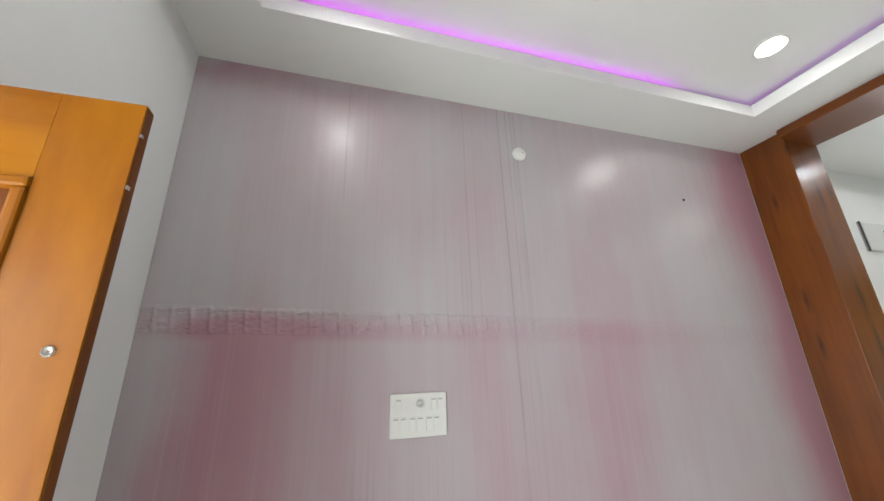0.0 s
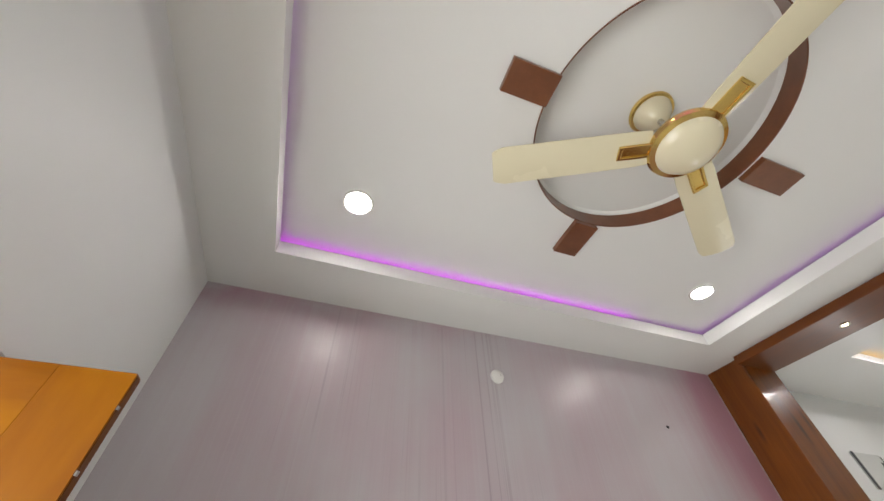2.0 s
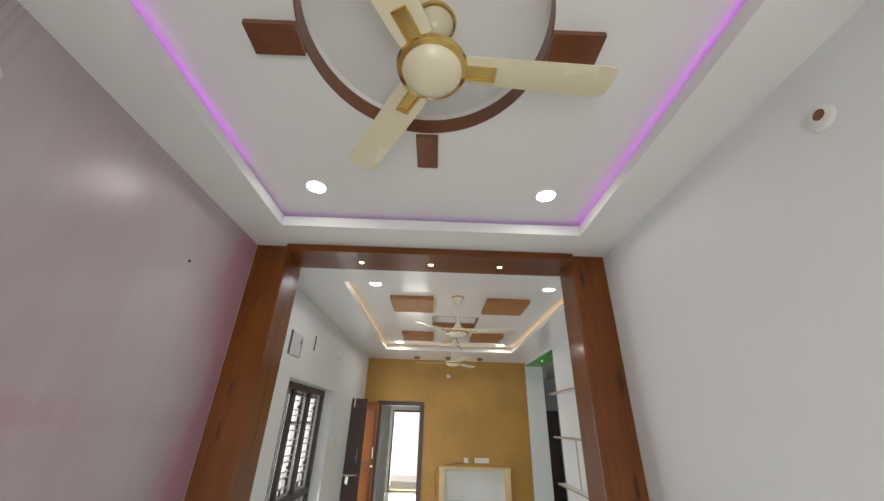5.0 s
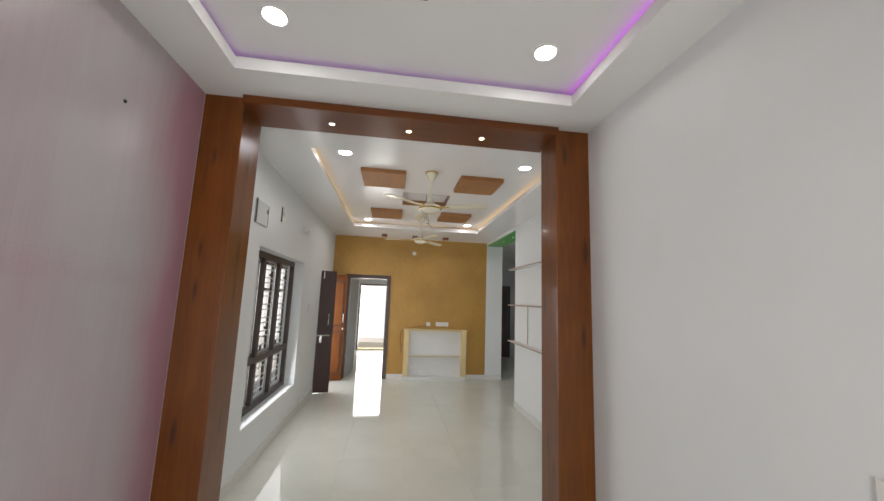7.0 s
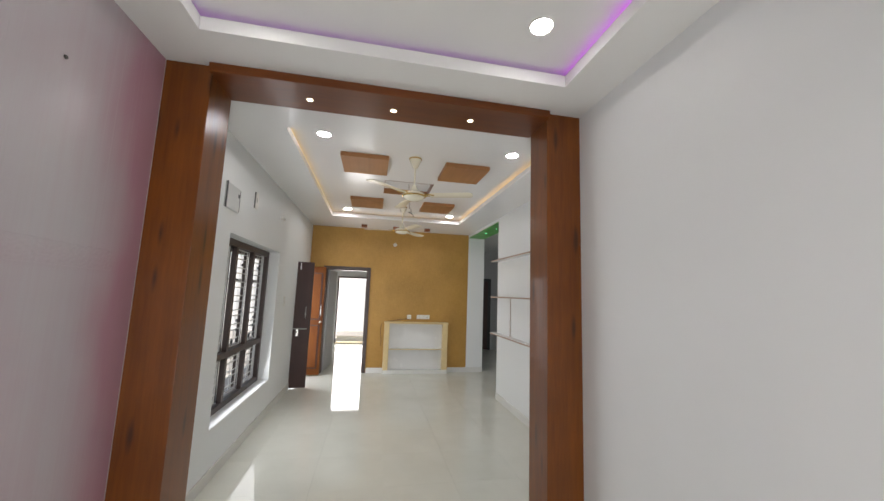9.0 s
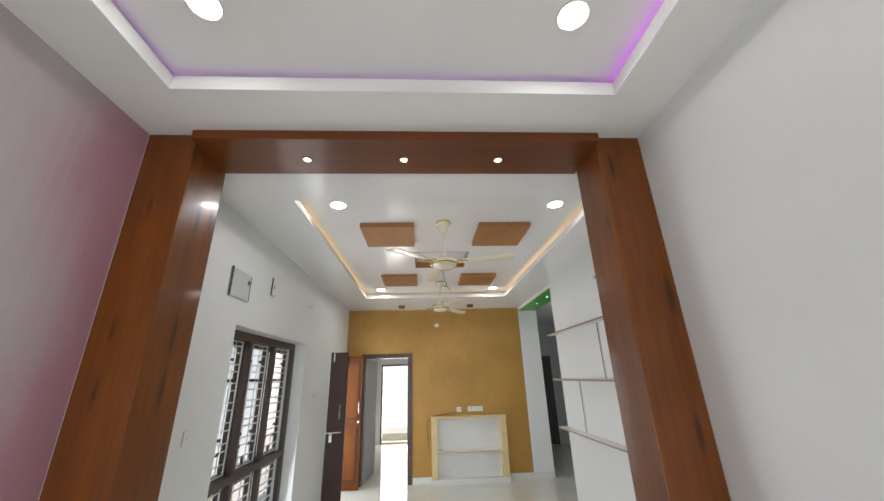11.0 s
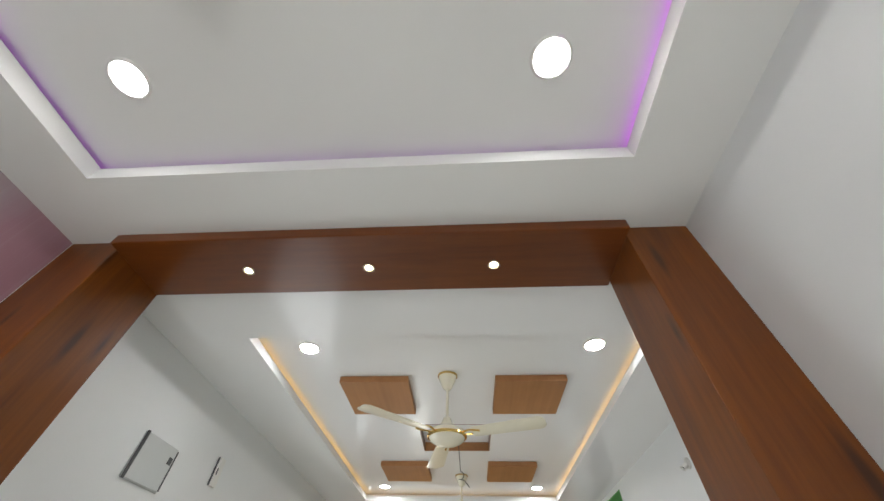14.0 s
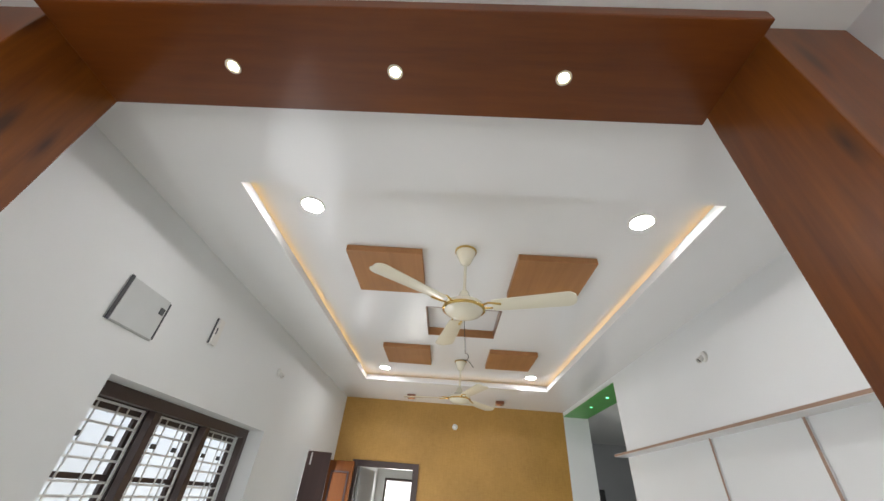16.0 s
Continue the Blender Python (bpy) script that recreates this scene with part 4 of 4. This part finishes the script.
def bedroom_door():
    t = thing("door_3", "dark brown bedroom door frame with an open grey leaf", "door", kind="structure")
    x0, x1 = XB - 0.016, XB + 0.155
    part("frame", boxes((x0, x1, 1.318, 1.400, 0, 2.10), bevel=0.005), M_BROWNFRAME, t)
    part("frame", boxes((x0, x1, 0.472, 0.552, 0, 2.10), bevel=0.005), M_BROWNFRAME, t)
    part("frame", boxes((x0, x1, 0.552, 1.318, 2.025, 2.10), bevel=0.005), M_BROWNFRAME, t)
    m = pose(XB + 0.16, 1.300, 0, 0, 0, -6)
    part("leaf", boxes((0, 0.76, -0.002, 0.034, 0.012, 2.02), bevel=0.003), M_GREY, t, "grey leaf", m=m)
    part("handle", tube([(0.66, -0.004, 0.98), (0.66, -0.05, 0.98), (0.56, -0.055, 0.98)], 0.009), M_STEEL, t, m=m)
    part("handle_plate", boxes((0.64, 0.68, -0.009, -0.0025, 0.86, 1.06), bevel=0.003), M_STEEL, t, m=m)


bedroom_door()
t = thing("door_4", "dark brown frame of the open balcony door", "door", kind="structure")
for row in ((1.435, 1.479, 0, 2.05), (0.531, 0.570, 0, 2.05)):
    part("frame", boxes((12.44, 12.60, *row), bevel=0.004), M_BROWNFRAME, t)
part("frame", boxes((12.44, 12.60, 0.570, 1.435, 2.00, 2.05), bevel=0.004), M_BROWNFRAME, t)
part("threshold", boxes((12.44, 12.64, 0.570, 1.435, 0, 0.035), bevel=0.003), M_LEDGE, t)
t = thing("door_5", "dark brown door with its frame in the passage", "door", kind="structure")
part("frame", boxes((11.36, 11.40, -3.14, -3.05, 0, 2.12), bevel=0.004), M_SLOT, t)
part("frame", boxes((11.36, 11.40, -2.45, -2.36, 0, 2.12), bevel=0.004), M_SLOT, t)
part("frame", boxes((11.36, 11.40, -3.05, -2.45, 2.04, 2.12), bevel=0.004), M_SLOT, t)
part("leaf", boxes((11.37, 11.398, -3.05, -2.45, 0.01, 2.04)), M_DARKDOOR, t)


def tv_ledge():
    t = thing("wall_cabinet", "low open cabinet with ochre rim and white shelves", "cabinet", pose(XB, -0.515, 0))
    w, h, d = 0.650, 1.022, 0.130
    for s in (-1, 1):
        a, b = sorted((s * w, s * (w - 0.10)))
        part("side", boxes((-d, -0.001, a, b, 0.075, h - 0.035), bevel=0.004), M_LEDGE, t)
    part("top", boxes((-d - 0.015, -0.001, -w - 0.01, w + 0.01, h - 0.035, h), bevel=0.004), M_LEDGE, t)
    part("back", boxes((-0.012, -0.002, -w + 0.10, w - 0.10, 0.075, h - 0.035)), M_SHELF, t)
    part("shelf", boxes((-d + 0.01, -0.012, -w + 0.10, w - 0.10, 0.470, 0.492), bevel=0.002), M_SHELF, t)
    part("shelf_edge", boxes((-d + 0.004, -d + 0.009, -w + 0.10, w - 0.10, 0.472, 0.490)), M_LEDGE, t)
    part("plinth", boxes((-d - 0.005, -0.001, -w - 0.004, w + 0.004, 0, 0.074), bevel=0.003), M_SKIRT, t)


tv_ledge()
solid("power_cord", tube([(XB - 0.010 - 0.02 * math.sin(k * 0.5), -0.36 + 0.055 * k + 0.01 * math.sin(k), 1.075 - 0.001 * k * k + 0.004 * math.sin(2 * k)) for k in range(10)] + [(XB - 0.02, 0.20 + 0.012 * math.sin(k), 0.95 - 0.07 * k) for k in range(7)], 0.004, 6), M_CORD, "dark cord drooping along the ochre wall", "cord", "", True)


def wall_shelves():
    t = thing("wall_shelf", "white box shelves with brown edge bands on the wall", "shelf", pose(0, YH, 0))
    d = 0.100
    for z, x0 in ((2.172, 4.05), (1.585, 4.05), (1.005, 4.05)):
        b = part("board", boxes((x0, 6.600, 0.001, d, z, z + 0.022)), M_SHELF, t)
        part("edge_band", boxes((x0, 6.602, d, d + 0.003, z + 0.003, z + 0.019)), M_EDGE, b, "brown edge band")
    for x, a, b in ((5.30, 1.608, 2.171), (4.57, 1.608, 2.171), (5.97, 1.028, 1.584), (4.85, 1.028, 1.584)):
        u = part("divider", boxes((x - 0.009, x + 0.009, 0.001, 0.010, a, b)), M_SHELF, t)
        part("edge_band", boxes((x - 0.008, x + 0.008, 0.0102, 0.0122, a, b)), M_EDGE, u, "brown edge band")


wall_shelves()

# ---- outside ----
solid("ground", boxes((-60, 80, -60, 60, -0.5, -0.13)), M_GROUND, "bare concrete yard", "ground")
solid("porch_floor", boxes((-4.0, -0.24, -3.0, 4.0, -0.128, -0.02)), M_GROUT, "plain porch floor", "pavement")
# unseen wall, added to close the space outside the entrance
solid("added_entrance_wall", boxes((-4.2, -4.0, -3.0, 4.0, -0.13, 2.4)), M_OUTWALL, "unseen white wall added outside the entrance", "wall")
solid("balcony_floor", boxes((12.63, 14.5, -1.0, 3.0, -0.128, -0.02)), M_LEDGE, "sunlit pale balcony floor", "pavement")
# added backdrop, tall and white so the balcony door shows only bright glare
solid("balcony_backdrop", boxes((17.0, 17.2, -8.0, 12.0, -0.13, 2.9)), M_OUTWALL, "tall white backdrop added for the glare beyond the balcony", "wall")
# added sunlit backdrop in place of the glaring sky outside the window
solid("window_backdrop", boxes((1.0, 12.0, 4.6, 4.8, -0.13, 3.6)), M_OUTBLUE, "pale blue backdrop added for the bright view outside the window", "wall")
# unseen slab, added only so the sun does not shine in at the entrance
solid("entrance_sun_block", boxes((-4.2, -0.24, -3.0, 4.0, 2.95, 3.10)), M_OUTWALL, "unseen flat slab added to keep the sun out of the entrance", "roof")


def awning():
    """A ribbed grey sheet that leans out over the window."""
    bm, rows = bmesh.new(), []
    for k in range(90):
        x = 4.25 + 1.95 * k / 89
        dip = 0.018 * math.sin(k * 1.15)
        rows.append([bm.verts.new((x, y, z + dip + o)) for o in (0, 0.004) for y, z in ((1.915, 2.20), (2.42, 2.06))])
    for a, b in zip(rows, rows[1:]):
        for p, q in ((0, 1), (1, 3), (3, 2), (2, 0)):
            bm.faces.new([a[p], b[p], b[q], a[q]])
    return bm


solid("awning", awning(), M_GREY, "grey ribbed awning sheet outside the window", "awning", "", True)


def shrub(x, y, size, seed):
    rng = random.Random(seed)
    t = thing("tree", "small green garden tree beyond the balcony", "tree", pose(x, y, -0.13))
    part("trunk", lathe([(0.09, 0), (0.06, 0.9), (0.04, 1.8), (0.015, 2.6)], 10), M_BARK, t)
    verts, faces = [], []
    for _ in range(900):
        a, e, r = rng.uniform(0, 6.283), rng.uniform(-0.9, 1.4), size * rng.uniform(0.35, 1.0)
        c = Vector((r * math.cos(a) * math.cos(e), r * math.sin(a) * math.cos(e), 2.3 + 0.9 * r * math.sin(e)))
        q = Euler((rng.uniform(0, 6), rng.uniform(0, 6), rng.uniform(0, 6))).to_matrix()
        k = len(verts)
        for p in ((-0.09, 0, 0), (0, -0.035, 0.01), (0.10, 0, 0), (0, 0.035, 0.01)):
            verts.append(c + q @ Vector(p))
        faces.append((k, k + 1, k + 2, k + 3))
    me = bpy.data.meshes.new("crown")
    me.from_pydata(verts, [], faces)
    me.materials.append(M_LEAF)
    crown = new("crown", me)
    crown.parent = t
    tagged(crown, kind="stuff")


shrub(16.2, 2.30, 0.40, 4)

# ---- floor tiles ----
TILE_W = 0.60


def tiles():
    made = {}
    areas = ((0.0, 8.43, -0.97, 1.672), (3.33, 11.4, -4.57, -0.97), (8.43, 12.63, -0.97, 1.672))
    for x0, x1, y0, y1 in areas:
        nx, ny = math.ceil((x1 - x0) / TILE_W - 1e-6), math.ceil((y1 - y0) / TILE_W - 1e-6)
        for i in range(nx):
            for j in range(ny):
                w, d = min(TILE_W, x1 - x0 - i * TILE_W), min(TILE_W, y1 - y0 - j * TILE_W)
                key = (round(w, 3), round(d, 3))
                if key not in made:
                    made[key] = mesh_from("tile", boxes((0.0005, w - 0.0005, 0.0005, d - 0.0005, -0.005, 0.0)), M_TILE)
                ob = new("tile", made[key])
                ob.parent = floor_bed
                ob.matrix_basis = pose(x0 + i * TILE_W, y0 + j * TILE_W, 0)


tiles()
